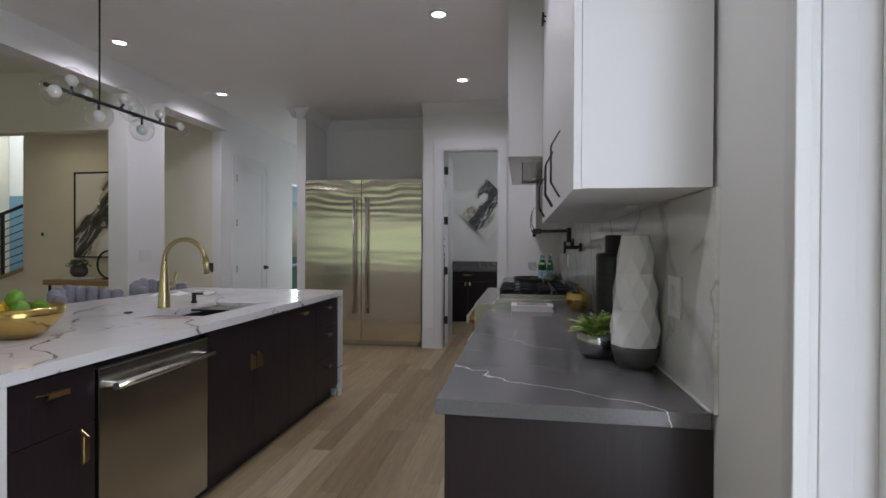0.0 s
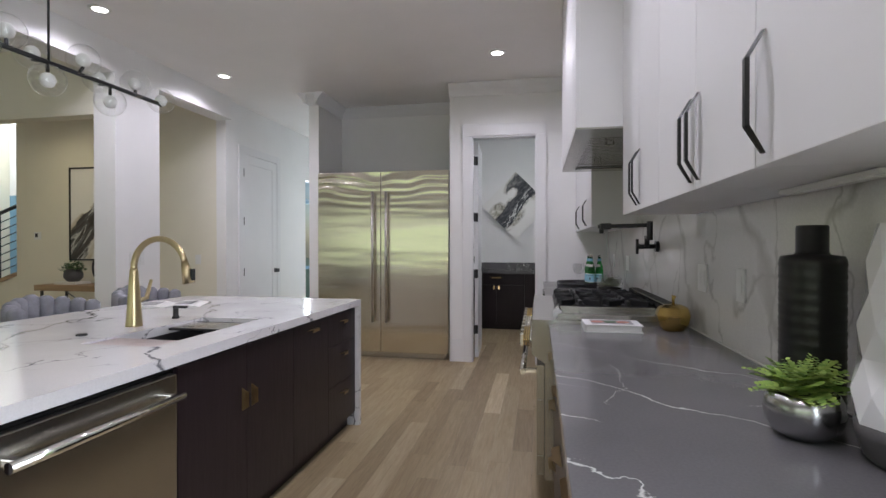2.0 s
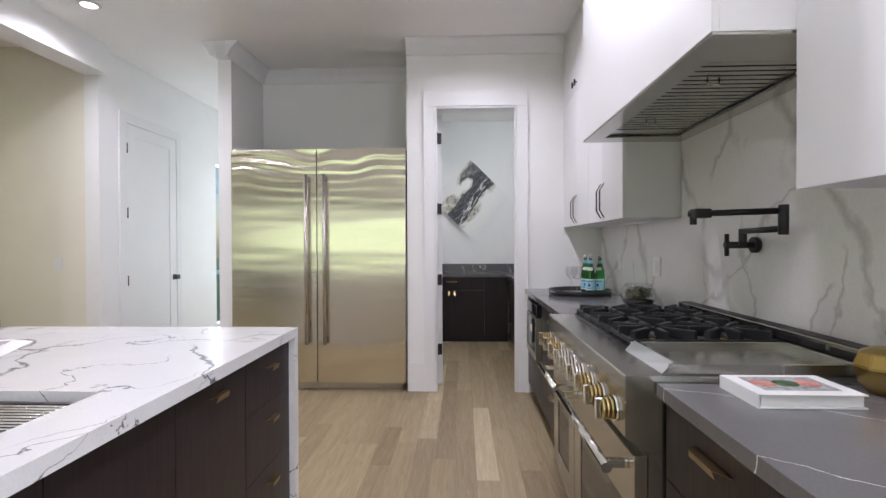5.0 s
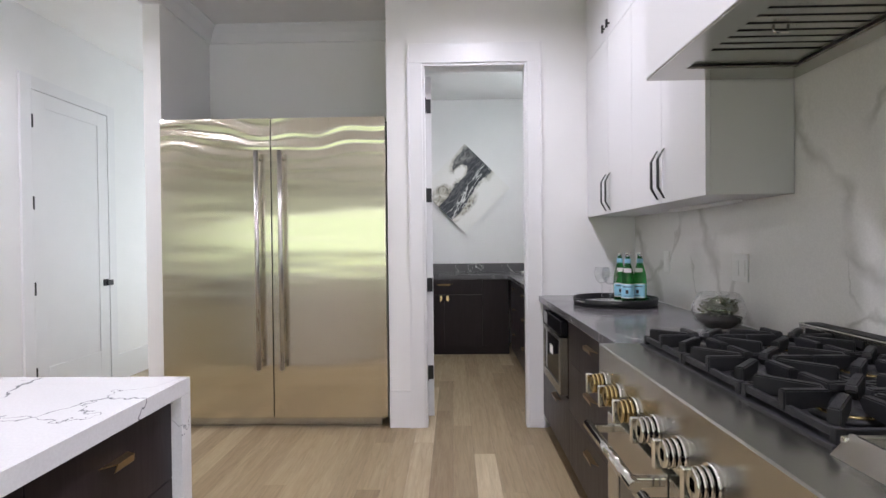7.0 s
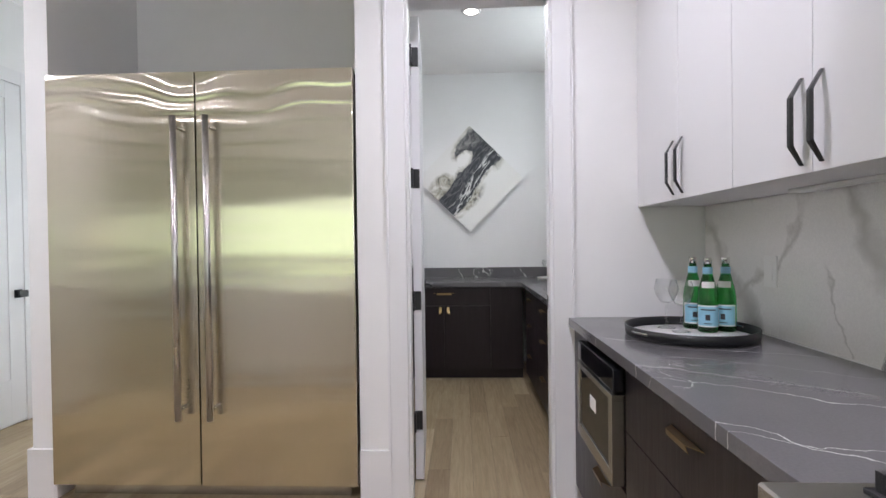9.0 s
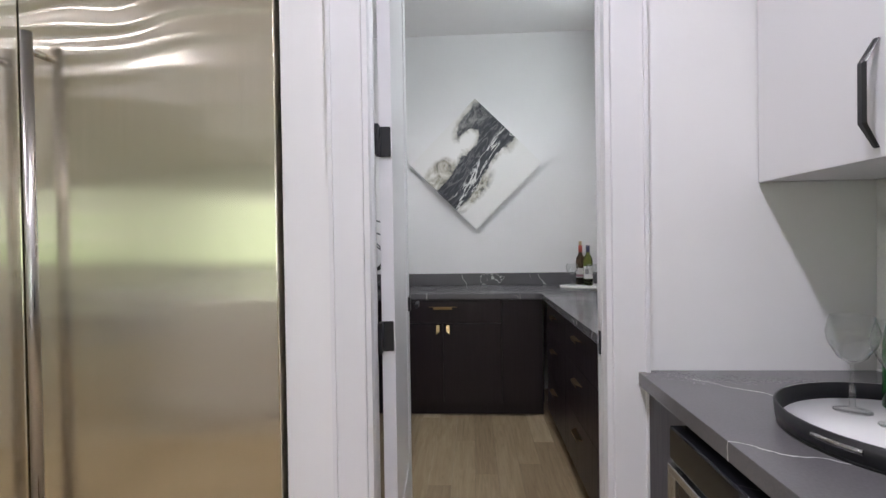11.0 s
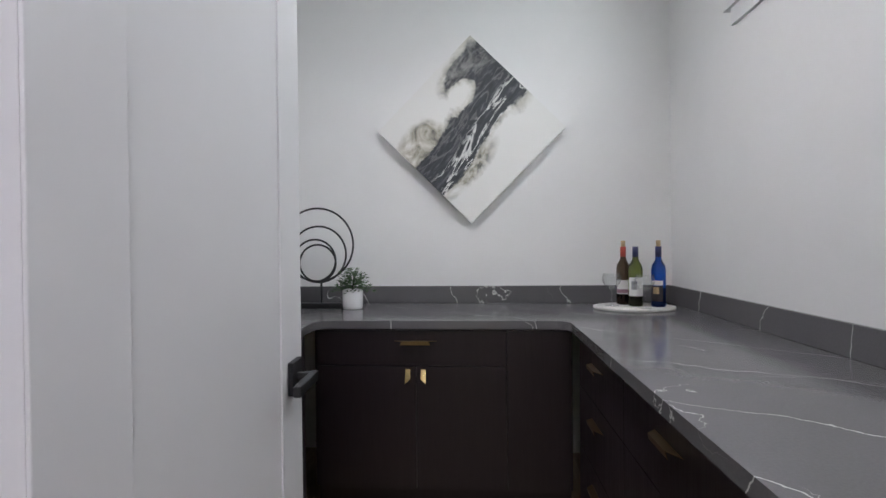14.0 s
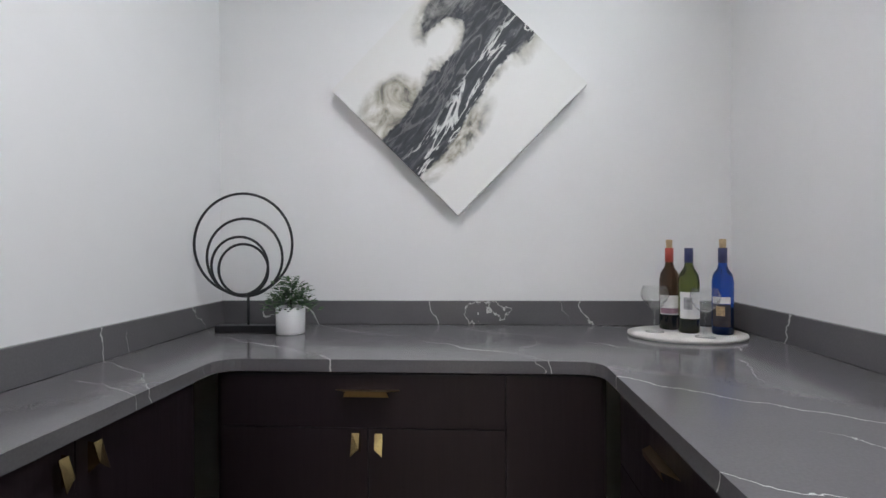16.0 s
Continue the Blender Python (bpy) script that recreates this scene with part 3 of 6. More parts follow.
built("wall_rear", boxes((-9.2, -7.1, -4.15, -4, 0, CEIL), (-0.1, 0.6, -4.15, -4, 0, CEIL), (-7.1, -0.1, -4.15, -4, 0, 0.82), (-7.1, -0.1, -4.15, -4, 2.2, CEIL)), "wall", "white painted rear wall with wide windows")
built("ceiling", boxes((-9.2, 0.6, -4.15, 6.17, CEIL, CEIL + 0.15), (XL - 0.13, 0.7, 6.17, 9.12, CEIL, CEIL + 0.15)), "ceil", "smooth off-white painted ceiling")
built("ceiling_stair", box(-9.3, -6.94, 6.17, 9.5, 5.0, 5.1), "ceil", "white ceiling high above the stair")
built("beam", boxes((-4.10, -3.88, -4, 4.37, 2.80, CEIL), (-4.10, -3.88, 4.88, 6.05, 2.80, CEIL)), "wall", "white dropped beam between kitchen and foyer")
built("column", box(-4.10, -3.88, 4.37, 4.88, 0, CEIL), "wall", "white square column at the kitchen's edge")
solo("ground", box(-60, 60, -60, 60, -0.32, -0.3), "leafb", "green lawn outside the windows", "ground", kind="structure")
# Glowing panels: their own emission replaces sunlight on the trees.
built("backdrop", box(-12, 8, -9.05, -9, -0.3, 6), "trees", "self-lit backdrop of green trees beyond the windows")
built("backdrop_west", box(-14.05, -14, -9, 6, -0.3, 6), "trees", "self-lit backdrop of green trees beyond the west windows")
built("backdrop_side", box(6.0, 6.05, -9, 4.5, -0.3, 6), "trees", "self-lit backdrop of green trees beyond the patio door")
built("backdrop_pantry", box(1.0, 1.02, 6.6, 8.8, 1.7, 3.6), "daylight", "pale overcast daylight beyond the pantry window")
built("backdrop_hall", box(-5.0, -4.98, 7.8, 9.4, 0, 3), "daylight", "pale daylight beyond the hall sidelight")


def crown(name, pts):
    """Crown moulding along a plan line; its wall lies to the right of the direction walked."""
    prof = [(0, 0), (0.018, 0), (0.03, 0.02), (0.05, 0.06), (0.085, 0.1), (0.1, 0.112), (0.1, 0.125), (0, 0.125)]
    bm = bmesh.new()
    for a, b in zip(pts, pts[1:]):
        a, b = Vector(a), Vector(b)
        d = (b - a).normalized()
        nrm = Vector((-d.y, d.x))
        ra, rb = [], []
        for o, h in prof:
            for base, s, row in ((a, -1, ra), (b, 1, rb)):
                p = base + nrm * o
                row.append(bm.verts.new((p.x, p.y, CEIL - 0.126 + h)))
        k = len(prof)
        for i in range(k):
            bm.faces.new((ra[i], ra[(i + 1) % k], rb[(i + 1) % k], rb[i]))
        bm.faces.new(ra)
        bm.faces.new(rb[::-1])
    bmesh.ops.recalc_face_normals(bm, faces=bm.faces)
    return built(name, bm, "trim", "white painted crown moulding")


crown("trim_crown_north", [(0.118, YF), (-1.24, YF)])
crown("trim_crown_niche_back", [(-1.25, 6.81), (-2.79, 6.81)])
crown("trim_crown_niche_side", [(-2.80, 6.80), (-2.80, 6.0)])
crown("trim_crown_pier", [(-2.80, YF), (-2.92, YF)])
crown("trim_crown_hall", [(-2.92, YF - 0.1), (-2.92, 8.9)])


def casing_y(name, x0, x1, top, face, w=0.1):
    """Flat casing round an opening in a wall that faces -y."""
    bm = boxes((x0 - w, x0, face - 0.02, face, 0, top), (x1, x1 + w, face - 0.02, face, 0, top), (x0 - w, x1 + w, face - 0.02, face, top, top + 0.13), bev=0.003)
    bm_box(bm, x0 - w, x0 - w + 0.012, face - 0.028, face - 0.02, 0, top + 0.13)
    bm_box(bm, x1 + w - 0.012, x1 + w, face - 0.028, face - 0.02, 0, top + 0.13)
    for s, x in ((1, x0), (-1, x1)):
        for k in range(3):
            a, b = x + s * 0.001, x + s * (0.016 - 0.004 * k)
            bm_box(bm, min(a, b), max(a, b), face - 0.012 + 0.045 * k, face + 0.033 + 0.045 * k, 0, top - 0.002)
    for s, x in ((1, x0), (-1, x1)):
        for dy, o in ((0.035, 0.0145), (0.078, 0.0105)):
            tube([(x + s * o, face + dy, 0.0), (x + s * o, face + dy, top - 0.02)], 0.004, 10, bm=bm)
    bm_box(bm, x0, x1, face - 0.01, face + 0.05, top - 0.018, top - 0.001)
    bm_box(bm, x0, x1, face + 0.05, face + 0.15, top - 0.012, top - 0.001)
    return built(name, bm, "trim", "white painted doorway casing and jamb")


casing_y("trim_pantry_door", DL, DR, DH, YF)
# closet door casing on the hall wall
built("trim_closet_door", boxes((XL, XL + 0.02, 6.29, 6.385, 0, 2.56), (XL, XL + 0.02, 7.205, 7.30, 0, 2.56), (XL, XL + 0.02, 6.385, 7.205, 2.46, 2.56), bev=0.003), "trim", "white painted closet door casing")
built("trim_patio", boxes((XR - 0.006, XR, 0.905, 0.935, 0, 2.47), (XR - 0.006, XR + 0.02, 0.898, 0.919, 0, 2.45), (XR + 0.035, XR + 0.09, 0.902, 0.919, 0, 2.45),
                          (XR + 0.02, XR + 0.17, 0.906, 0.919, 0, 2.45), (XR + 0.125, XR + 0.165, 0.83, 0.906, 0.02, 2.43), (XR + 0.125, XR + 0.165, -1.3, 0.8, 0.02, 0.2),
                          (XR + 0.125, XR + 0.165, -1.3, 0.8, 2.3, 2.43), (XR + 0.125, XR + 0.165, -0.3, -0.22, 0.2, 2.3), (XR + 0.125, XR + 0.165, -1.3, -1.2, 0.2, 2.3), bev=0.003), "trim", "white painted patio door frame and casing")
built("window_rear", boxes((-7.1, -0.1, -4.1, -4.03, 0.82, 0.9), (-7.1, -0.1, -4.1, -4.03, 2.12, 2.2), (-7.1, -7.02, -4.1, -4.03, 0.9, 2.12), (-0.18, -0.1, -4.1, -4.03, 0.9, 2.12)), "trim", "white framed rear window")
built("window_west", boxes((-9.28, -9.21, -3.6, 2.4, 0.82, 0.9), (-9.28, -9.21, -3.6, 2.4, 2.12, 2.2), (-9.28, -9.21, -3.6, -3.52, 0.9, 2.12), (-9.28, -9.21, 2.32, 2.4, 0.9, 2.12)), "trim", "white framed west window")
# pantry window with casing and stool
built("window_pantry", boxes((PX1 - 0.018, PX1, 7.07, 7.15, 2.31, 2.98), (PX1 - 0.018, PX1, 8.21, 8.24, 2.31, 2.98), (PX1 - 0.018, PX1, 7.15, 8.21, 2.9, 2.98), (PX1 - 0.03, PX1, 7.05, 8.27, 2.285, 2.31), (PX1 - 0.016, PX1, 7.09, 8.23, 2.21, 2.285),
                             (PX1 + 0.05, PX1 + 0.08, 7.15, 8.21, 2.31, 2.34), (PX1 + 0.05, PX1 + 0.08, 8.19, 8.21, 2.34, 2.9), (PX1 + 0.05, PX1 + 0.08, 7.15, 7.19, 2.35, 2.9), bev=0.002), "trim", "white framed high pantry window with daylight")
built("window_hall", boxes((XL - 0.08, XL - 0.04, 8.12, 8.18, 0.25, 2.35), (XL - 0.08, XL - 0.04, 8.18, 9.0, 1.98, 2.05), (XL - 0.08, XL - 0.04, 8.18, 9.0, 0.9, 0.95)), "bluewall", "narrow bright sidelight window in the hall")
# baseboards and plinth blocks
BH = 0.25
built("baseboard", boxes((-1.24, DL - 0.10, YF - 0.016, YF, 0, BH), (-2.94, -2.80, YF - 0.016, YF, 0, BH), (-2.80, -2.785, YF - 0.016, 6.3, 0, 0.13), (-2.938, -2.92, YF, 9.0, 0, BH), (DR + 0.1, -0.16, YF - 0.014, YF, 0, 0.13),
                         (XL, XL + 0.016, 7.30, 8.1, 0, BH), (XL, XL + 0.016, 6.05, 6.29, 0, BH), (-6.9, XL - 0.13, 6.034, 6.05, 0, BH), bev=0.003), "trim", "tall white painted baseboard")

# ---------------------------------------------------------------- doors


pd = thing("door_1", (-0.96, 6.3, 0.0), "white painted pantry door standing open into the pantry", "door", kind="structure")
part("leaf", boxes((-0.985, -0.945, 6.30, 6.975, 0.012, 2.465), (-0.945, -0.941, 6.30, 6.42, 0.012, 2.465), (-0.945, -0.941, 6.855, 6.975, 0.012, 2.465), (-0.945, -0.941, 6.42, 6.855, 2.34, 2.465),
                   (-0.945, -0.941, 6.42, 6.855, 0.012, 0.3), bev=0.0015), "trim", pd)
for hz in (0.33, 0.965, 1.61, 2.25):
    part("hinge", boxes((-0.985, -0.945, 6.292, 6.30, hz - 0.05, hz + 0.05), (-0.992, -0.978, 6.245, 6.292, hz - 0.05, hz + 0.05), bev=0.003), "black", pd, "black door hinge")
lv = part("rose", box(-0.941, -0.931, 6.885, 6.945, 0.965, 1.03, 0.002), "black", pd, "square black rose")
part("lever", boxes((-0.931, -0.89, 6.905, 6.92, 0.992, 1.006), (-0.905, -0.89, 6.80, 6.92, 0.988, 1.008), bev=0.003), "black", lv, "black lever handle")
pd.rotation_euler = (0, 0, radians(3.2))
built("strike_plate", box(DR - 0.0165, DR - 0.013, 6.178, 6.193, 0.93, 1.0), "black", "black strike plate in the door jamb")

cd = thing("door_2", (XL, 6.8, 0.0), "closed white panelled closet door with black knob", "door", kind="structure")
part("leaf", boxes((XL + 0.002, XL + 0.008, 6.39, 7.20, 0.012, 2.455), (XL + 0.008, XL + 0.016, 6.39, 6.51, 0.012, 2.455), (XL + 0.008, XL + 0.016, 7.08, 7.2, 0.012, 2.455), (XL + 0.008, XL + 0.016, 6.51, 7.08, 2.34, 2.455),
                   (XL + 0.008, XL + 0.016, 6.51, 7.08, 0.012, 0.33), bev=0.002), "trim", cd)
for hz in (0.3, 0.95, 1.6, 2.22):
    part("hinge", box(XL + 0.016, XL + 0.024, 6.385, 6.397, hz - 0.05, hz + 0.05, 0.002), "black", cd, "black door hinge")
part("knob", boxes((XL + 0.016, XL + 0.024, 7.12, 7.18, 0.91, 0.97), (XL + 0.024, XL + 0.05, 7.14, 7.16, 0.93, 0.95), (XL + 0.05, XL + 0.066, 7.115, 7.185, 0.915, 0.965), bev=0.003), "black", cd, "square black knob")

# ---------------------------------------------------------------- refrigerator
fr = thing("refrigerator", (-2.03, 6.4, 0.0), "tall brushed stainless steel double-door refrigerator in the niche", "refrigerator")
part("body", box(-2.79, -1.255, 6.14, 6.78, 0.09, 2.125), "void", fr, "dark refrigerator carcass")
part("toe_grille", box(-2.74, -1.30, 6.15, 6.2, 0.0, 0.073), "steel", fr)
for x0, x1, hx in ((-2.797, -2.037, -2.115), (-2.031, -1.25, -1.955)):
    d = part("door", box(x0, x1, 6.085, 6.14, 0.075, 2.13, 0.004), "fridge", fr, "brushed stainless steel door")
    part("handle", tube([(hx, 6.03, 0.42), (hx, 6.03, 1.90)], 0.015, 16), "bar", d, "long round steel bar handle")
    for hz in (0.47, 1.85):
        part("bracket", tube([(hx, 6.03, hz), (hx, 6.087, hz)], 0.011, 10), "chrome", d)

# ---------------------------------------------------------------- cabinets


def bar_pull(parent, axis, c, length, mat="pull"):
    """Folded, tapering cabinet pull. c: its centre on the front; axis: (along, outward)."""
    along, out = Vector(axis[0]), Vector(axis[1])
    third = along.cross(out)
    if third.z < -0.5:
        third = -third
    bm = bmesh.new()
    h, d = length / 2, 0.028
    if mat != "black":
        # a tapering plate with its front edge folded over
        for quad in (((-h, 0, 0), (h, 0, 0), (h * 0.62, d, 0.003), (-h * 0.62, d, 0.003)), ((-h * 0.62, d, 0.003), (h * 0.62, d, 0.003), (h * 0.7, d - 0.004, -0.014), (-h * 0.7, d - 0.004, -0.014))):
            lo = [bm.verts.new(Vector(c) + along * a + out * (o + 0.0003) + third * w) for a, o, w in quad]
            hi = [bm.verts.new(Vector(c) + along * a + out * (o + 0.003) + third * (w + 0.003)) for a, o, w in quad]
            bm.faces.new(lo)
            bm.faces.new(hi[::-1])
            for i in range(4):
                bm.faces.new((lo[i], hi[i], hi[(i + 1) % 4], lo[(i + 1) % 4]))
        bmesh.ops.recalc_face_normals(bm, faces=bm.faces)
        return part("handle", bm, mat, parent, "folded champagne metal pull")
    sec = []
    for s, o, w in ((-h, 0.0, 0.006), (-h * 0.55, d, 0.011), (h * 0.55, d, 0.011), (h, 0.0, 0.006)):
        p = Vector(c) + along * s + out * o
        sec.append([bm.verts.new(p + third * w + out * 0.001), bm.verts.new(p - third * w + out * 0.001), bm.verts.new(p - third * w * 0.5 + out * 0.007), bm.verts.new(p + third * w * 0.5 + out * 0.007)])
    for a, b in zip(sec, sec[1:]):
        for i in range(4):
            bm.faces.new((a[i], a[(i + 1) % 4], b[(i + 1) % 4], b[i]))
    bm.faces.new(sec[0])
    bm.faces.new(sec[-1][::-1])
    bmesh.ops.recalc_face_normals(bm, faces=bm.faces)
    return part("handle", bm, mat, parent, "folded black handle")


# Brighter brass than the bar pulls, as these plates face the light.
def tab_pull(parent, side, out, c, mat="brass"):
    """Small folded tab pull: a web standing off the door and a face plate with one corner cut away."""
    side, out, up, c = Vector(side), Vector(out), Vector((0, 0, 1)), Vector(c)
    bm = bmesh.new()

    def plate(pts, thick):
        lo = [bm.verts.new(c + side * a + up * b + out * o) for a, b, o in pts]
        hi = [bm.verts.new(v.co + thick) for v in lo]
        bm.faces.new(lo)
        bm.faces.new(hi[::-1])
        for i in range(len(lo)):
            bm.faces.new((lo[i], hi[i], hi[(i + 1) % len(lo)], lo[(i + 1) % len(lo)]))
    plate([(-0.012, 0.034, 0.0004), (-0.012, -0.034, 0.0004), (-0.012, -0.012, 0.026), (-0.012, 0.032, 0.012)], side * 0.0025)
    plate([(-0.012, 0.032, 0.0122), (0.012, 0.032, 0.0122), (0.013, -0.034, 0.030), (-0.012, -0.012, 0.0262)], out * 0.0025)
    bmesh.ops.recalc_face_normals(bm, faces=bm.faces)
    return part("handle", bm, mat, parent, "small folded champagne metal tab pull")


X, Y, Z = (1, 0, 0), (0, 1, 0), (0, 0, 1)
NX, NY = (-1, 0, 0), (0, -1, 0)


def upper_cabinet(y0, y1, handle_y, group):
    th = thing("wall_cabinet", (0.28, (y0 + y1) / 2, 1.43), "white lacquered wall cabinet with black folded handle, reaching the ceiling", "cabinet", group)
    part("body", box(0.142, 0.439, y0 + 0.001, y1 - 0.001, 1.43, CEIL - 0.005), "lacquer", th)
    d = part("door", box(0.122, 0.141, y0 + 0.0015, y1 - 0.0015, 1.428, 2.46, 0.0015), "lacquer", th)
    if handle_y:
        bar_pull(d, (Z, NX), (0.122, handle_y, 1.555), 0.215, "black")
    u = part("upper_door", box(0.122, 0.141, y0 + 0.0015, y1 - 0.0015, 2.463, CEIL - 0.008, 0.0015), "lacquer", th)
    if handle_y:
        part("knob", boxes((0.108, 0.122, handle_y - 0.004, handle_y + 0.004, 2.52, 2.528), (0.098, 0.110, handle_y - 0.008, handle_y + 0.008, 2.50, 2.545), bev=0.002), "black", u, "small black pull")
    return th


for y0, y1, hy in ((1.24, 1.68, 1.64), (1.68, 2.03, 2.0), (2.03, 2.42, 2.06), (2.42, 2.75, 2.72), (2.75, 3.125, 2.78)):
    upper_cabinet(y0, y1, hy, "wall cabinets near the patio")
for y0, y1, hy in ((4.535, 4.915, 4.88), (4.915, 5.27, 4.95), (5.27, 5.655, 5.615), (5.655, 6.105, 5.695)):
    upper_cabinet(y0, y1, hy, "wall cabinets near the pantry")
for y0, y1 in ((1.72, 2.1), (4.75, 5.35)):
    lb = thing("cabinet_light", (0.36, (y0 + y1) / 2, 1.42), "slim grey under-cabinet light bar", "light")
    part("housing", box(0.34, 0.38, y0, y1, 1.417, 1.4285, 0.003), "plastic", lb)
    part("lens", box(0.345, 0.375, y0 + 0.02, y1 - 0.02, 1.414, 1.4168), "plastic", lb)


def drawer_front(th, y0, y1, z0, z1, pull_y=None, face=-0.192):
    d = part("drawer_front", box(face, face + 0.019, y0 + 0.0015, y1 - 0.0015, z0 + 0.0015, z1 - 0.0015, 0.001), "dark", th)
    if pull_y is not None:
        bar_pull(d, (Y, NX), (face, pull_y, z1 - 0.06), 0.17)


def base_cabinet(y0, y1, splits, group, pull=True):
    th = thing("base_cabinet", (0.14, (y0 + y1) / 2, 0), "dark espresso base cabinet with champagne folded pulls", "cabinet", group)
    part("body", boxes((-0.172, 0.438, y0 + 0.001, y1 - 0.001, 0.10, 0.858), (-0.122, 0.438, y0 + 0.001, y1 - 0.001, 0, 0.10)), "dark", th)
    for z0, z1 in zip(splits, splits[1:]):
        drawer_front(th, y0, y1, z0, z1, (y0 + y1) / 2 if pull else None)
    return th


S3 = (0.10, 0.38, 0.64, 0.855)
base_cabinet(2.66, 3.175, S3, "base cabinets near the patio")
base_cabinet(2.10, 2.66, S3, "base cabinets near the patio")
base_cabinet(1.27, 2.10, S3, "base cabinets near the patio")
solo("end_panel", box(-0.194, 0.448, 1.25, 1.269, 0, 0.858, 0.001), "dark", "dark espresso panel closing the base cabinets", "panel")
base_cabinet(4.43, 5.335, S3, "base cabinets near the pantry")
mwc = thing("base_cabinet", (0.14, 5.59, 0), "dark espresso base cabinet holding the microwave drawer", "cabinet", "base cabinets near the pantry")
part("body", boxes((-0.172, 0.438, 5.336, 5.845, 0.10, 0.44), (-0.122, 0.438, 5.336, 6.10, 0, 0.10), (-0.172, 0.438, 5.846, 6.10, 0.10, 0.858)), "dark", mwc)
drawer_front(mwc, 5.335, 5.845, 0.10, 0.43, 5.59)
part("filler", box(-0.190, -0.1725, 5.848, 6.10, 0.10, 0.857), "dark", mwc)
mw = thing("microwave", (0.14, 5.59, 0.44), "stainless steel microwave drawer with black glass front", "microwave")
part("body", box(-0.16, 0.42, 5.345, 5.84, 0.442, 0.856), "void", mw)
dr = part("drawer_front", boxes((-0.235, -0.16, 5.345, 5.84, 0.45, 0.50), (-0.235, -0.16, 5.345, 5.84, 0.735, 0.755), (-0.235, -0.16, 5.345, 5.385, 0.50, 0.735), (-0.235, -0.16, 5.80, 5.84, 0.50, 0.735), bev=0.002), "steel", mw)
part("window", box(-0.23, -0.18, 5.385, 5.80, 0.50, 0.735), "blackglass", dr)
part("control_panel", boxes((-0.23, -0.16, 5.345, 5.84, 0.765, 0.842), bev=0.004), "blackglass", mw)
part("sticker", box(-0.2315, -0.23, 5.56, 5.64, 0.62, 0.67), "paper", mw, "white paper sticker")


def worktop(name, y0, y1, label):
    return solo(name, box(-0.216, 0.438, y0, y1, 0.862, 0.90, 0.002), "quartz", label, "worktop")


worktop("worktop", 1.235, 3.18, "dark grey quartz worktop with thin white veins")
worktop("worktop", 4.422, 6.108, "dark grey quartz worktop with thin white veins")
built("backsplash", boxes((0.44, 0.449, 1.225, 6.108, 0.901, 1.428), (0.44, 0.449, 3.128, 4.533, 1.428, 2.0)), "marble", "polished pale marble slab backsplash with grey veins")
built("trim_worktop_seam", boxes((0.432, 0.4395, 1.24, 3.18, 0.9005, 0.905), (0.432, 0.4395, 4.43, 6.10, 0.9005, 0.905)), "plastic", "thin pale sealant bead along the backsplash")


def plate(name, c, axis, w, h, label, rockers=1):
    """Wall plate with rockers; axis names the way it faces."""
    th = thing(name, c, label, "outlet")
    x, y, z = c
    k = 1 if axis[0] == "+" else -1

    def slab(dy, ww, hh, d0, d1, dz=0):
        if axis[1] == "x":
            return sorted((x + k * d0, x + k * d1)) + [y + dy - ww / 2, y + dy + ww / 2, z + dz - hh / 2, z + dz + hh / 2]
        return [x + dy - ww / 2, x + dy + ww / 2] + sorted((y + k * d0, y + k * d1)) + [z + dz - hh / 2, z + dz + hh / 2]
    part("cover", box(*slab(0, w, h, 0, 0.006), 0.0015), "plastic", th)
    for i in range(rockers):
        o = (i - (rockers - 1) / 2) * 0.046
        part("rocker", box(*slab(o, 0.033, 0.066, 0.0062, 0.009), 0.001), "plastic", th)
    return th


for y, w, r in ((1.52, 0.12, 2), (2.6, 0.075, 1), (3.02, 0.12, 2), (4.87, 0.115, 2), (5.6, 0.075, 1)):
    plate("wall_outlet", (0.44, y, 1.145), "-x", w, 0.118, "white plastic wall outlet on the marble backsplash", r)
plate("wall_switch", (-3.88, 4.60, 1.17), "+x", 0.165, 0.118, "white plastic triple light switch on the column", 3)
plate("wall_switch", (-4.35, 6.05, 1.12), "-y", 0.075, 0.118, "white plastic light switch on the foyer wall", 1)
thm = plate("thermostat", (-6.72, 6.05, 1.42), "-y", 0.11, 0.1, "small white thermostat with dark display", 0)
part("display", box(-6.755, -6.715, 6.042, 6.0438, 1.4, 1.45), "darkprint", thm)

# ---------------------------------------------------------------- range hood
hd = thing("range_hood", (0.17, 3.82, 1.849), "white boxed range hood with stainless baffle insert", "range hood")
part("front_panel", box(-0.092, -0.073, 3.13, 4.53, 1.849, CEIL - 0.004, 0.001), "lacquer", hd)
for y0 in (3.13, 4.511):
    part("side_panel", box(-0.0725, 0.438, y0, y0 + 0.019, 1.849, CEIL - 0.004, 0.001), "lacquer", hd)
ins = part("insert", slab_with_hole(-0.090, 0.436, 3.132, 4.528, 1.840, 1.848, -0.005, 0.36, 3.25, 4.41), "steel", hd, "stainless insert frame")
part("filter_tray", box(-0.005, 0.36, 3.25, 4.41, 1.8592, 1.869), "void", ins)
for y0, y1 in ((3.251, 3.372), (4.288, 4.409)):
    part("end_liner", box(-0.004, 0.359, y0, y1, 1.853, 1.8588, 0.001), "steel", ins)
for k in range(20):
    yy = 3.378 + k * 0.0455
    part("baffle", box(0.0, 0.355, yy, yy + 0.031, 1.8545, 1.8588, 0.0015), "steel", ins, "stainless baffle slat")
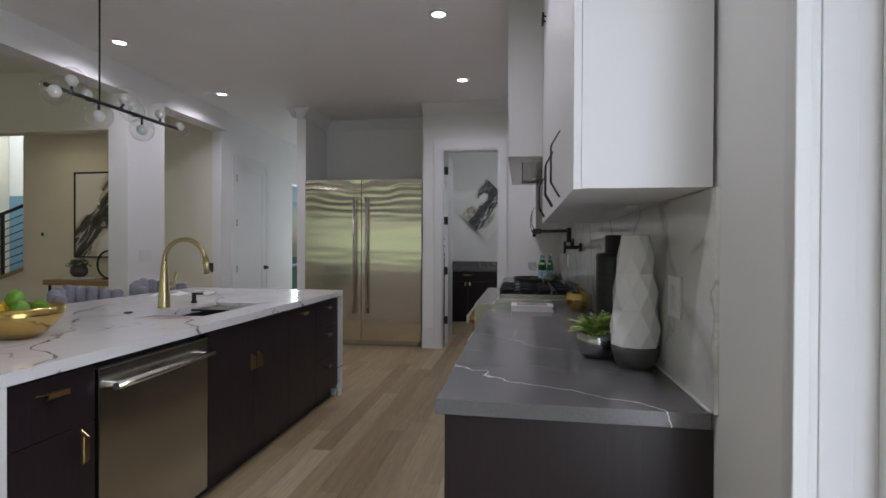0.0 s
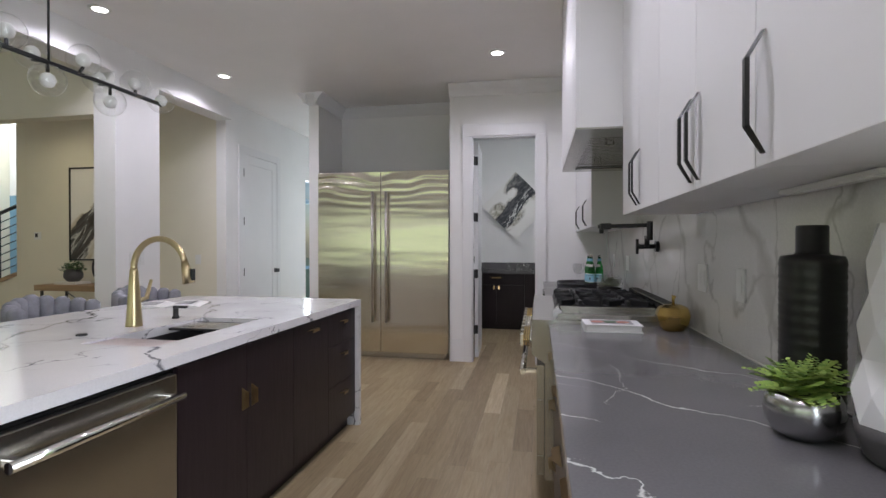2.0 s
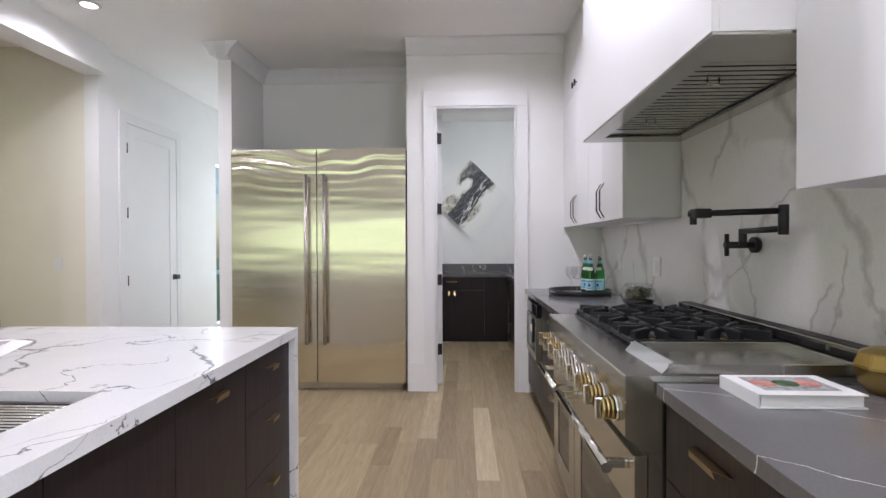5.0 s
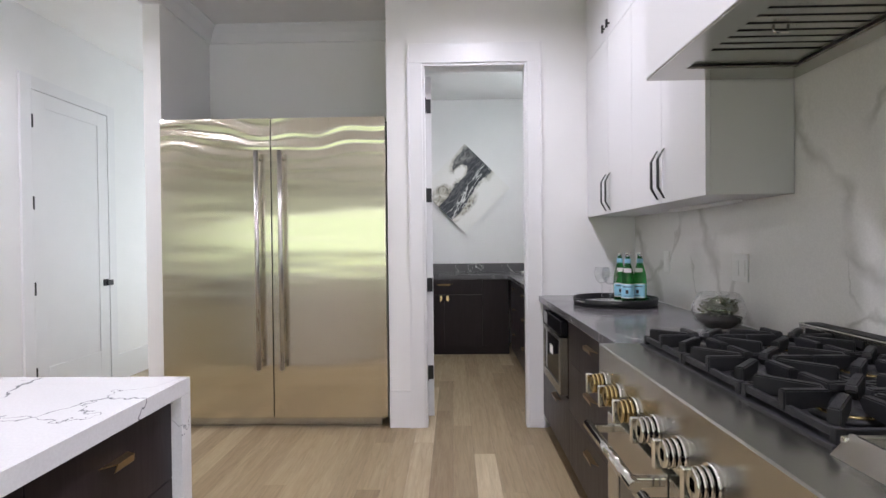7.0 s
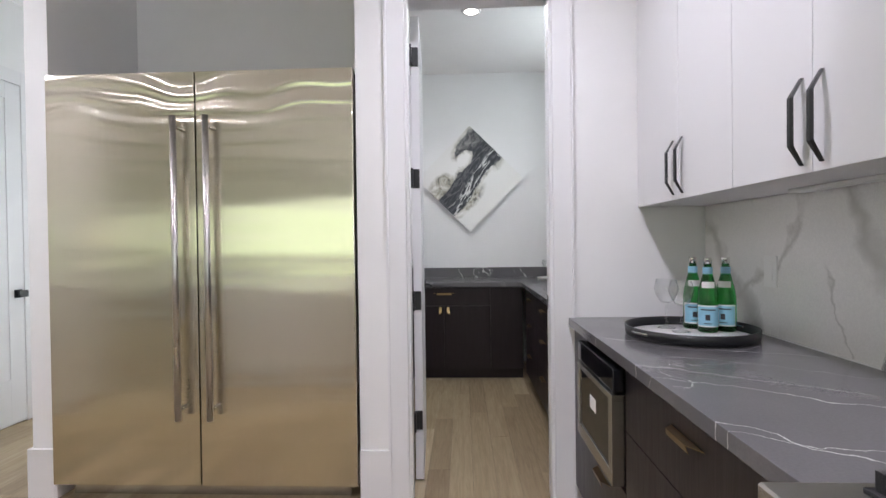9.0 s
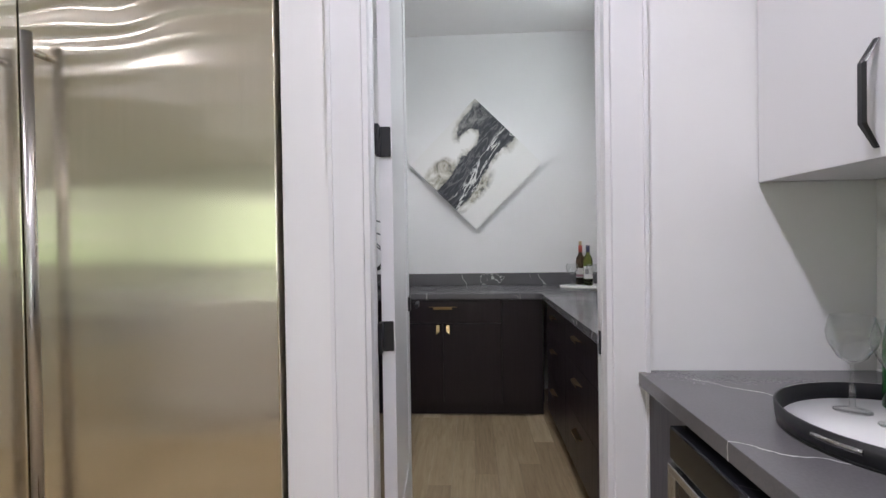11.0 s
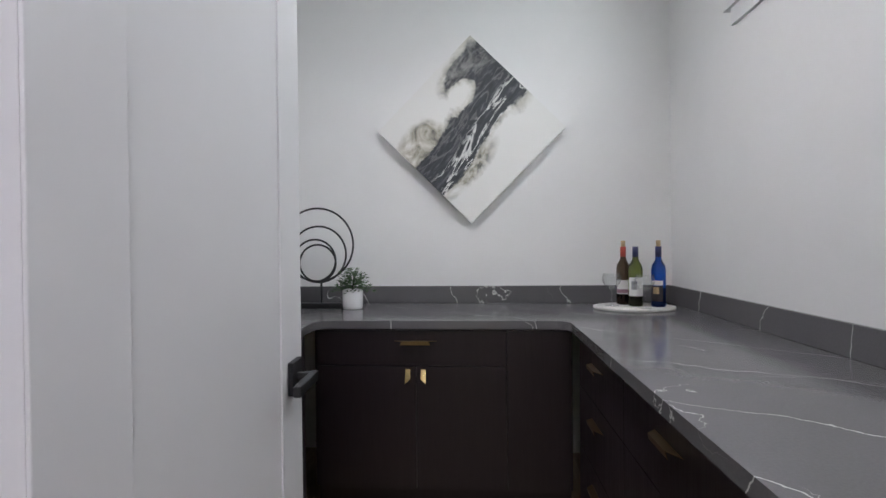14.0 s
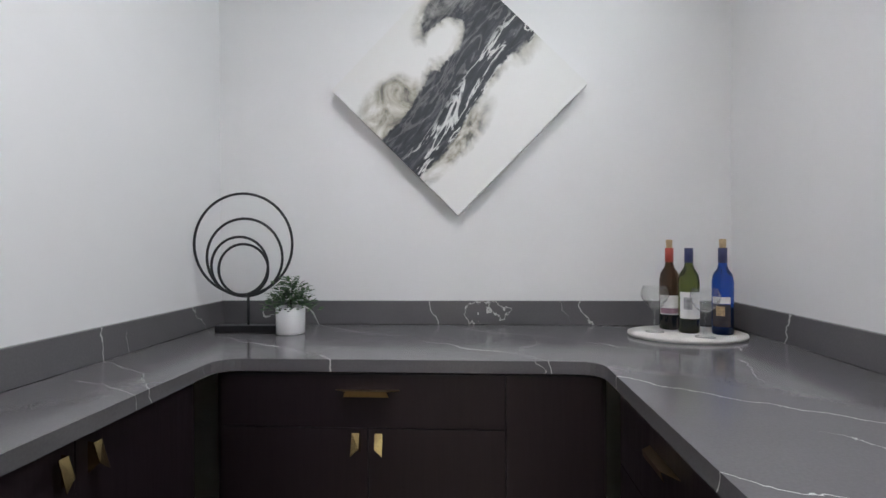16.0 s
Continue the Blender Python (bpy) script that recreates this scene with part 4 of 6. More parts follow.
for yy in (3.55, 4.12):
    part("latch", tube([(0.10, yy, 1.856), (0.10, yy, 1.839), (0.14, yy, 1.839), (0.14, yy, 1.856)], 0.004, 8), "chrome", ins)

# ---------------------------------------------------------------- range
rg = thing("range", (0.05, 3.8, 0), "wide stainless gas range with griddle and brass knobs", "range")
R0, R1 = 3.187, 4.415
part("body", box(-0.235, 0.43, R0, R1, 0.12, 0.70), "steel", rg)
part("toe_kick", box(-0.18, 0.43, R0 + 0.01, R1 - 0.01, 0, 0.12), "void", rg)
part("cooktop", prism([(-0.30, 0.745), (-0.235, 0.701), (0.43, 0.701), (0.43, 0.915), (-0.296, 0.918), (-0.30, 0.914)], "y", R0, R1), "steel", rg, "stainless cooktop and control panel")
part("burner_tray", box(-0.17, 0.36, 3.55, 4.395, 0.916, 0.922, 0.002), "iron", rg)
bg = part("backguard", box(0.37, 0.432, R0, R1, 0.915, 0.985, 0.004), "steel", rg)
for k in range(9):
    part("vent_slot", box(0.366, 0.3705, 3.24 + 0.13 * k, 3.34 + 0.13 * k, 0.952, 0.972), "void", bg)
part("vent_cap", box(0.375, 0.425, R0 + 0.02, R1 - 0.02, 0.9852, 0.988), "iron", bg)
# griddle with raised lip
gr = part("griddle", box(-0.15, 0.34, 3.215, 3.525, 0.918, 0.926, 0.002), "steel", rg, "steel griddle plate")
part("griddle_lip", prism([(-0.19, 0.918), (-0.15, 0.918), (-0.15, 0.95), (-0.158, 0.951)], "y", 3.21, 3.53), "chrome", gr)
for y0, y1 in ((3.205, 3.215), (3.525, 3.535)):
    part("griddle_rim", box(-0.17, 0.345, y0, y1, 0.918, 0.947, 0.002), "steel", gr)
part("griddle_back", box(0.34, 0.35, 3.215, 3.525, 0.918, 0.95, 0.002), "steel", gr)
for ci in range(3):
    y0 = 3.555 + ci * 0.28
    for cj, x0 in enumerate((-0.16, 0.10)):
        bx, by = x0 + 0.125, y0 + 0.135
        part("burner", lathe([(0, 0.0), (0.062, 0.0), (0.062, 0.01), (0.05, 0.013), (0.048, 0.022), (0.0, 0.024)], bx, by, 0.922, 24), "iron", rg)
        part("burner_ring", lathe([(0.03, 0.0), (0.055, 0.0), (0.053, 0.006), (0.03, 0.006)], bx, by, 0.9325, 24), "brass", rg)
        bm = boxes((x0, x0 + 0.25, y0, y0 + 0.012, 0.932, 0.948), (x0, x0 + 0.25, y0 + 0.258, y0 + 0.27, 0.932, 0.948), (x0, x0 + 0.012, y0 + 0.012, y0 + 0.258, 0.932, 0.948), (x0 + 0.238, x0 + 0.25, y0 + 0.012, y0 + 0.258, 0.932, 0.948), bev=0.003)
        for k in range(8):
            a = math.pi / 4 * k
            r0, r1 = 0.036, 0.128 if k % 2 == 0 else 0.158
            blade = prism([(r0, 0.962), (r0 + 0.012, 0.944), (r1, 0.934), (r1, 0.976), (r0 + 0.004, 0.976)], "y", -0.01, 0.01, 0.003)
            bmesh.ops.transform(blade, matrix=Matrix.Translation((bx, by, 0)) @ Matrix.Rotation(a, 4, "Z"), verts=blade.verts)
            tmp = bpy.data.meshes.new("blade")
            blade.to_mesh(tmp)
            blade.free()
            bm.from_mesh(tmp)
            bpy.data.meshes.remove(tmp)
        for fx in (x0 + 0.007, x0 + 0.243):
            for fy in (y0 + 0.007, y0 + 0.263):
                bm_box(bm, fx - 0.008, fx + 0.008, fy - 0.008, fy + 0.008, 0.921, 0.95, 0.002)
        part("grate", bm, "iron", rg, "black cast-iron grate")
for k in range(9):
    ky = 3.27 + k * 0.135
    kn = part("knob", tube([(-0.298, ky, 0.80), (-0.309, ky, 0.80)], 0.037, 24), "chrome", rg, "round brass and chrome control knob")
    for j in range(3):
        part("knob_ring", tube([(-0.312 - 0.012 * j, ky, 0.80), (-0.320 - 0.012 * j, ky, 0.80)], 0.032 - 0.001 * j, 24), "chrome" if k in (3, 4, 5) else "brass", kn)
    part("knob_grip", boxes((-0.362, -0.342, ky - 0.007, ky + 0.007, 0.768, 0.832), (-0.344, -0.340, ky - 0.02, ky + 0.02, 0.785, 0.815), bev=0.003), "chrome", kn)
for y0, y1 in ((R0 + 0.006, 3.93), (3.945, R1 - 0.006)):
    od = part("oven_door", boxes((-0.275, -0.236, y0, y1, 0.14, 0.24), (-0.275, -0.236, y0, y1, 0.52, 0.69), (-0.275, -0.236, y0, y0 + 0.1, 0.24, 0.52), (-0.275, -0.236, y1 - 0.1, y1, 0.24, 0.52), bev=0.003), "steel", rg, "stainless oven door")
    part("oven_window", box(-0.27, -0.24, y0 + 0.1, y1 - 0.1, 0.24, 0.52), "blackglass", od)
    part("handle", tube([(-0.345, y0 + 0.015, 0.65), (-0.345, y1 - 0.015, 0.65)], 0.016, 16), "chrome", od, "polished bar handle")
    for yy in (y0 + 0.05, y1 - 0.05):
        part("bracket", box(-0.345, -0.275, yy - 0.012, yy + 0.012, 0.638, 0.662, 0.003), "chrome", od)

# pot filler
pf = thing("pot_filler", (0.44, 3.84, 1.28), "matt black folding pot filler tap on the backsplash", "faucet")
part("flange", tube([(0.4395, 3.84, 1.28), (0.42, 3.84, 1.28)], 0.032, 24), "black", pf)
part("valve", tube([(0.425, 3.84, 1.28), (0.31, 3.84, 1.28)], 0.014, 14), "black", pf)
part("cross_handle", tube([(0.318, 3.84, 1.235), (0.318, 3.84, 1.325)], 0.009, 12), "black", pf)
part("riser", tube([(0.37, 3.82, 1.28), (0.37, 3.82, 1.345)], 0.015, 14), "black", pf)
part("lower_arm", tube([(0.37, 3.83, 1.335), (0.315, 3.47, 1.335)], 0.011, 14), "black", pf)
part("elbow", tube([(0.315, 3.48, 1.315), (0.315, 3.48, 1.415)], 0.016, 14), "black", pf)
part("upper_arm", tube([(0.315, 3.48, 1.395), (0.07, 3.63, 1.395)], 0.011, 14), "black", pf)
part("spout_valve", boxes((0.075, 0.135, 3.585, 3.64, 1.378, 1.412), bev=0.006), "black", pf)
part("spout", tube([(0.085, 3.622, 1.385), (0.085, 3.622, 1.355)], 0.012, 14), "black", pf)

# ---------------------------------------------------------------- island
ISX, IY0, IY1 = -1.53, 1.215, 4.085
il = -2.93
isl = solo("island_worktop", slab_with_hole(il, ISX, IY0, IY1, 0.858, 0.90, -2.045, -1.71, 2.33, 3.06), "island", "white quartz island worktop with dark grey veins", "worktop")
solo("waterfall_panel", box(il, ISX, IY1 - 0.045, IY1, 0, 0.857), "island", "white veined quartz waterfall panel at the island's end", "panel", "island end panels")
solo("waterfall_panel", box(il, ISX, IY0, IY0 + 0.045, 0, 0.857), "island", "white veined quartz waterfall panel at the island's end", "panel", "island end panels")
FX = -1.557


def island_unit(y0, y1, kind):
    th = thing("island_cabinet", (-1.85, (y0 + y1) / 2, 0), "dark espresso island cabinet with champagne folded pulls", "cabinet", "island cabinets")
    top = 0.62 if kind == "sink" else 0.845
    part("body", boxes((-2.2, FX - 0.02, y0 + 0.001, y1 - 0.001, 0.10, top), (-2.2, FX - 0.06, y0 + 0.001, y1 - 0.001, 0, 0.10)), "dark", th)

    def front(a, b, z0, z1):
        return part("front", box(FX - 0.019, FX, a + 0.0015, b - 0.0015, z0 + 0.0015, z1 - 0.0015, 0.001), "dark", th)
    if kind == "sink":
        mid = (y0 + y1) / 2
        for a, b, s in ((y0, mid, -1), (mid, y1, 1)):
            f = front(a, b, 0.10, 0.845)
            bar_pull(f, (Z, X), (FX, mid + s * 0.037, 0.605), 0.10)
    elif kind == "drawers":
        for z0, z1 in zip(S3, S3[1:]):
            f = front(y0, y1, z0, min(z1, 0.845))
            bar_pull(f, (Y, X), (FX, (y0 + y1) / 2, z1 - 0.07), 0.09)
    elif kind == "pullout":
        f = front(y0, y1, 0.10, 0.845)
        bar_pull(f, (Y, X), (FX, (y0 + y1) / 2, 0.80), 0.12)
    else:
        f = front(y0, y1, 0.64, 0.845)
        bar_pull(f, (Y, X), (FX, (y0 + y1) / 2, 0.79), 0.12)
        f = front(y0, y1, 0.10, 0.64)
        bar_pull(f, (Z, X), (FX, y1 - 0.06, 0.56), 0.13)


island_unit(1.262, 1.60, "door")
island_unit(2.265, 3.135, "sink")
island_unit(3.135, 3.58, "pullout")
island_unit(3.58, 4.038, "drawers")
solo("island_back_panel", box(-2.6, -2.58, 1.262, 4.038, 0, 0.857), "dark", "dark espresso island back panel", "panel")
dw = thing("dishwasher", (-1.85, 1.93, 0), "stainless steel dishwasher with long bar handle", "dishwasher")
part("body", boxes((-2.15, -1.59, 1.61, 2.258, 0.10, 0.83), (-2.15, -1.65, 1.61, 2.258, 0, 0.10)), "void", dw)
dd = part("door", box(-1.588, -1.552, 1.612, 2.256, 0.07, 0.825, 0.004), "steel", dw, "brushed stainless door")
part("handle", tube([(-1.505, 1.64, 0.755), (-1.505, 2.23, 0.755)], 0.015, 16), "chrome", dd, "polished steel bar handle")
for yy in (1.67, 2.20):
    part("bracket", box(-1.553, -1.505, yy - 0.012, yy + 0.012, 0.745, 0.767, 0.003), "chrome", dd)

sk = thing("sink", (-1.88, 2.7, 0.64), "dark undermount workstation sink with accessories ledge", "sink")
part("basin", boxes((-2.06, -1.69, 2.31, 3.08, 0.64, 0.65), (-2.06, -2.046, 2.31, 3.08, 0.65, 0.857), (-1.709, -1.69, 2.31, 3.08, 0.65, 0.857), (-2.046, -1.709, 2.31, 2.329, 0.65, 0.857), (-2.046, -1.709, 3.061, 3.08, 0.65, 0.857)), "sink", sk)
part("drain", lathe([(0, 0), (0.045, 0), (0.045, 0.004), (0, 0.004)], -1.88, 2.75, 0.651, 20), "chrome", sk)
solo("chopping_board", box(-2.04, -1.715, 2.335, 2.50, 0.872, 0.892, 0.003), "board", "dusky pink composite chopping board lying over the sink", "board")
rk = thing("drying_rack", (-1.88, 2.86, 0.87), "steel roll-up drying rack over the sink", "rack")
for yy in (2.80, 3.0):
    part("rail", box(-2.043, -1.712, yy, yy + 0.02, 0.874, 0.886, 0.003), "black", rk)
for k in range(9):
    part("rod", tube([(-2.04, 2.83 + 0.019 * k, 0.884), (-1.715, 2.83 + 0.019 * k, 0.884)], 0.004, 8), "chrome", rk)
fc = thing("faucet", (-2.18, 2.74, 0.90), "brushed brass gooseneck kitchen faucet", "faucet")
part("base", lathe([(0, 0), (0.037, 0), (0.0365, 0.008), (0.0185, 0.265), (0.0155, 0.28), (0, 0.28)], -2.18, 2.74, 0.90, 24), "champagne", fc)
part("neck", tube([(-2.18, 2.74, 1.12)] + arc((-2.04, 2.74, 1.18), 0.14, 180, 12, 18), 0.0145, 16), "champagne", fc)
ex, ez = -2.04 + 0.14 * math.cos(radians(12)), 1.18 + 0.14 * math.sin(radians(12))
sp = part("spray_head", tube([(ex, 2.74, ez), (ex + 0.008, 2.74, ez - 0.03), (ex + 0.022, 2.74, ez - 0.10)], [0.0165, 0.021, 0.028], 18), "champagne", fc)
part("button", box(ex + 0.035, ex + 0.05, 2.73, 2.75, ez - 0.085, ez - 0.03, 0.003), "black", sp)
part("lever", tube([(-2.18, 2.76, 1.02), (-2.165, 2.80, 1.03), (-2.15, 2.815, 1.12)], [0.013, 0.011, 0.007], 12), "champagne", fc)
sd = thing("soap_dispenser", (-2.165, 3.0, 0.90), "black soap dispenser pump beside the sink", "dispenser")
part("stem", lathe([(0, 0), (0.018, 0), (0.018, 0.012), (0.014, 0.016), (0.014, 0.055), (0, 0.055)], -2.165, 3.0, 0.90, 16), "black", sd)
part("spout", boxes((-2.177, -2.10, 2.99, 3.01, 0.955, 0.968), bev=0.003), "black", sd)
solo("air_switch", lathe([(0, 0), (0.022, 0), (0.022, 0.006), (0.016, 0.009), (0, 0.009)], -2.2, 2.48, 0.90, 20), "black", "round black air switch button on the island", "button", base=(-2.2, 2.48, 0.90))
mg = thing("magazine", (-2.62, 3.5, 0.90), "open printed magazine lying on the island", "magazine")
for s in (-1, 1):
    pg = part("page", prism([(-2.62, 0.901), (-2.62 + s * 0.06, 0.916), (-2.62 + s * 0.14, 0.914), (-2.62 + s * 0.21, 0.902)], "y", 3.35, 3.65), "paper", mg)
    part("picture", box(-2.62 + s * 0.1 - 0.05, -2.62 + s * 0.1 + 0.05, 3.40, 3.60, 0.9155, 0.917), "greyprint", pg)
mg.rotation_euler = (0, 0, radians(25))

fb = thing("fruit_bowl", (-2.06, 1.74, 0.90), "hammered gold fruit bowl on the island", "bowl")
part("bowl", lathe([(0, 0.004), (0.06, 0.0), (0.11, 0.03), (0.15, 0.08), (0.165, 0.13), (0.161, 0.13), (0.145, 0.082), (0.105, 0.035), (0.0, 0.012)], -2.06, 1.74, 0.90, 40), "gold", fb)
for i, (fx, fy, fz, mat) in enumerate(((-2.0, 1.70, 1.02, "lime"), (-2.08, 1.66, 1.02, "lemon"), (-2.12, 1.76, 1.02, "lemon"), (-2.02, 1.80, 1.015, "lime"), (-2.07, 1.74, 1.06, "lime"), (-1.97, 1.76, 1.0, "lime"), (-2.14, 1.69, 1.0, "lemon"))):
    nm = "lemon" if mat == "lemon" else "lime"
    solo(nm, lathe([(0, -0.042), (0.012, -0.037), (0.026, -0.024), (0.033, 0), (0.026, 0.024), (0.012, 0.037), (0, 0.042)], fx, fy, fz, 18, 1.0, 1.25), mat, "ripe yellow lemon in the gold bowl" if nm == "lemon" else "fresh green lime in the gold bowl", nm, "fruit in the bowl", base=(fx, fy, fz))

# counter stools
cs = thing("counter_stool", (-3.12, 3.2, 0), "grey velvet counter stool with channelled back", "stool", "stools at the island")
seat = part("seat", box(-3.32, -2.92, 2.98, 3.42, 0.60, 0.68, 0.03), "velvet", cs)
for k in range(9):
    a = radians(180 - 78 + 156 * k / 8)
    px_, py_ = -3.1 + 0.25 * math.cos(a), 3.2 + 0.25 * math.sin(a)
    hgt = 0.985 - 0.05 * abs(k - 4) / 4
    part("back_channel", tube([(px_, py_, 0.66), (px_, py_, 0.80), (px_ * 1.0, py_, hgt - 0.02), (px_, py_, hgt)], [0.044, 0.046, 0.042, 0.02], 12), "velvet", cs)
for lx in (-3.28, -2.96):
    for ly in (3.03, 3.37):
        part("leg", tube([(lx, ly, 0.61), (lx, ly, 0.0)], [0.016, 0.011], 10), "black", cs)
for yy in (3.95, 2.35, 1.55):
    copy_thing(cs, Matrix.Translation((-3.12, yy, 0)))

# chandelier over the island
ch = thing("chandelier", (-2.48, 2.72, CEIL), "black bar chandelier with clear glass bubble globes", "chandelier")
part("canopy", lathe([(0, 0), (0.06, 0), (0.06, -0.02), (0, -0.025)], -2.48, 2.58, CEIL, 20), "black", ch)
part("rod", tube([(-2.48, 2.58, CEIL - 0.01), (-2.48, 2.58, 2.13)], 0.005, 8), "black", ch)
part("bar", tube([(-2.48, 2.24, 2.13), (-2.48, 3.24, 2.13)], 0.011, 10), "black", ch)
for i, (gy, gz, dx) in enumerate(((2.248, -0.038, 0.05), (2.395, 0.068, 0), (2.56, 0.042, -0.07), (2.575, -0.082, 0), (2.73, 0.064, 0.03), (2.912, -0.086, 0), (2.91, 0.04, -0.07), (3.078, 0.06, 0.0), (3.27, 0.022, 0))):
    c = Vector((-2.48 + dx, gy, 2.13 + gz))
    r = 0.074
    prof = [(0.0, -r)] + [(r * math.sin(math.pi * k / 14), -r * math.cos(math.pi * k / 14)) for k in range(1, 14)] + [(0.0, r)]
    gl = part("globe", lathe(prof, *c, 24), "clear", ch, "clear blown glass globe")
    part("bulb", lathe([(0, -0.034), (0.014, -0.031), (0.026, -0.022), (0.034, 0.0), (0.026, 0.022), (0.014, 0.031), (0, 0.034)], *c, 16), "bulb", gl)
    part("socket", tube([(-2.48, min(max(gy, 2.25), 3.23), 2.13), (c.x, c.y + (0 if abs(gz) > 0 else (0.04 if gy < 2.5 else -0.04)), c.z - (0.03 if gz > 0 else (-0.03 if gz < 0 else 0)))], 0.008, 8), "black", gl)

# recessed ceiling lights
for i, (cx, cy) in enumerate(CANS + [(-0.634, 7.54)]):
    rl = thing("ceiling_light", (cx, cy, CEIL), "round white recessed ceiling light, switched on", "ceiling light", "recessed ceiling lights")
    part("trim_ring", lathe([(0.052, 0.0), (0.078, 0.0), (0.076, -0.006), (0.055, -0.01), (0.052, 0)], cx, cy, CEIL - 0.001, 28), "plastic", rl)
    part("lens", lathe([(0, 0), (0.053, 0), (0.053, -0.003), (0, -0.003)], cx, cy, CEIL - 0.002, 28), "can", rl)

# ---------------------------------------------------------------- pantry cabinets
LX, RX, FY = -1.37, -0.19, 8.255
rad = 0.07
poly = [(PX0 + 0.002, 6.96), (LX, 6.96)]
poly += [(LX + rad - rad * math.cos(a), FY - rad + rad * math.sin(a)) for a in [math.pi / 2 * k / 6 for k in range(7)]]
poly += [(RX - rad + rad * math.sin(a), FY - rad + rad * math.cos(a)) for a in [math.pi / 2 * k / 6 for k in range(7)]]
poly += [(RX, 6.275), (PX1 - 0.002, 6.275), (PX1 - 0.002, YB - 0.002), (PX0 + 0.002, YB - 0.002)]
solo("pantry_worktop", prism(poly, "z", 0.862, 0.90), "quartz", "dark grey U-shaped quartz pantry worktop with white veins", "worktop")
for nm, b in (("back", (PX0 + 0.024, PX1 - 0.024, YB - 0.022, YB - 0.002, 0.901, 1.005)), ("left", (PX0 + 0.002, PX0 + 0.022, 6.96, YB - 0.002, 0.901, 1.005)), ("right", (PX1 - 0.022, PX1 - 0.002, 6.28, YB - 0.002, 0.901, 1.005))):
    solo("upstand", box(*b, 0.0015), "quartz", "low grey quartz upstand with white veins along the wall", "upstand", "pantry upstands")


def pantry_front(th, axis, a, b, z0, z1, face, out):
    """Front panel on a plane x=face or y=face, spanning a..b."""
    g = 0.0015
    s = sorted((face, face - out * 0.019))
    r = (a + g, b - g, *s, z0 + g, z1 - g) if axis == "y" else (*s, a + g, b - g, z0 + g, z1 - g)
    return part("front", box(*r, 0.001), "dark", th)


PB = thing("pantry_cabinet", (-0.8, 8.6, 0), "dark espresso pantry cabinet with a drawer above double doors", "cabinet", "pantry cabinets")
part("body", boxes((-1.39, -0.17, 8.284, YB - 0.03, 0.10, 0.86), (-1.39, -0.17, 8.33, YB - 0.03, 0, 0.10)), "dark", PB)
f = pantry_front(PB, "y", -1.37, -0.475, 0.685, 0.855, 8.265, -1)
bar_pull(f, (X, NY), (-0.90, 8.265, 0.802), 0.20)
for a, b, hx in ((-1.37, -0.90, -0.936), (-0.90, -0.475, -0.864)):
    f = pantry_front(PB, "y", a, b, 0.10, 0.685, 8.265, -1)
    tab_pull(f, (NX if hx < -0.9 else X), NY, (hx, 8.265, 0.642))
pantry_front(PB, "y", -0.475, -0.185, 0.10, 0.855, 8.265, -1)


def pantry_run(x0, x1, y0, y1, face, out, units, label):
    for a, b, kind in units:
        th = thing("pantry_cabinet", ((x0 + x1) / 2, (a + b) / 2, 0), label, "cabinet", "pantry cabinets")
        bx = sorted((face - out * 0.02, x1 if out < 0 else x0))
        tx = sorted((face - out * 0.075, x1 if out < 0 else x0))
        part("body", boxes((*bx, a + 0.001, b - 0.001, 0.10, 0.86), (*tx, a + 0.001, b - 0.001, 0, 0.10)), "dark", th)
        o = (out, 0, 0)
        if kind == "drawers":
            for z0, z1 in zip(S3, S3[1:]):
                bar_pull(pantry_front(th, "x", a, b, z0, z1, face, out), (Y, o), (face, (a + b) / 2, z1 - 0.07), 0.17)
        else:
            m_ = (a + b) / 2
            for p, q, hy in ((a, m_, m_ - 0.045), (m_, b, m_ + 0.045)):
                tab_pull(pantry_front(th, "x", p, q, 0.10, 0.855, face, out), (NY if hy < m_ else Y), o, (face, hy, 0.80))


pantry_run(-0.16, PX1 - 0.003, 6.3, 8.26, -0.163, -1, ((6.30, 6.78, "drawers"), (6.78, 7.50, "drawers"), (7.50, 8.16, "drawers")), "dark espresso pantry drawer cabinet with champagne pulls")
pantry_run(PX0 + 0.003, -1.40, 6.97, 8.26, -1.397, 1, ((6.97, 7.29, "doors"), (7.29, 8.16, "doors")), "dark espresso pantry cabinet with double doors")

# canvas on the pantry wall
cv = thing("painting", (-0.638, YB, 1.94), "diamond-hung canvas with dark ink strokes on white", "painting")
h = 0.558
cvb = prism([(-0.638 + dx, 1.94 + dz) for dx, dz in ((0, h), (h, 0), (0, -h), (-h, 0))], "y", YB - 0.055, YB - 0.003, 0.002)
part("canvas", cvb, "art", cv)

# ---------------------------------------------------------------- plants


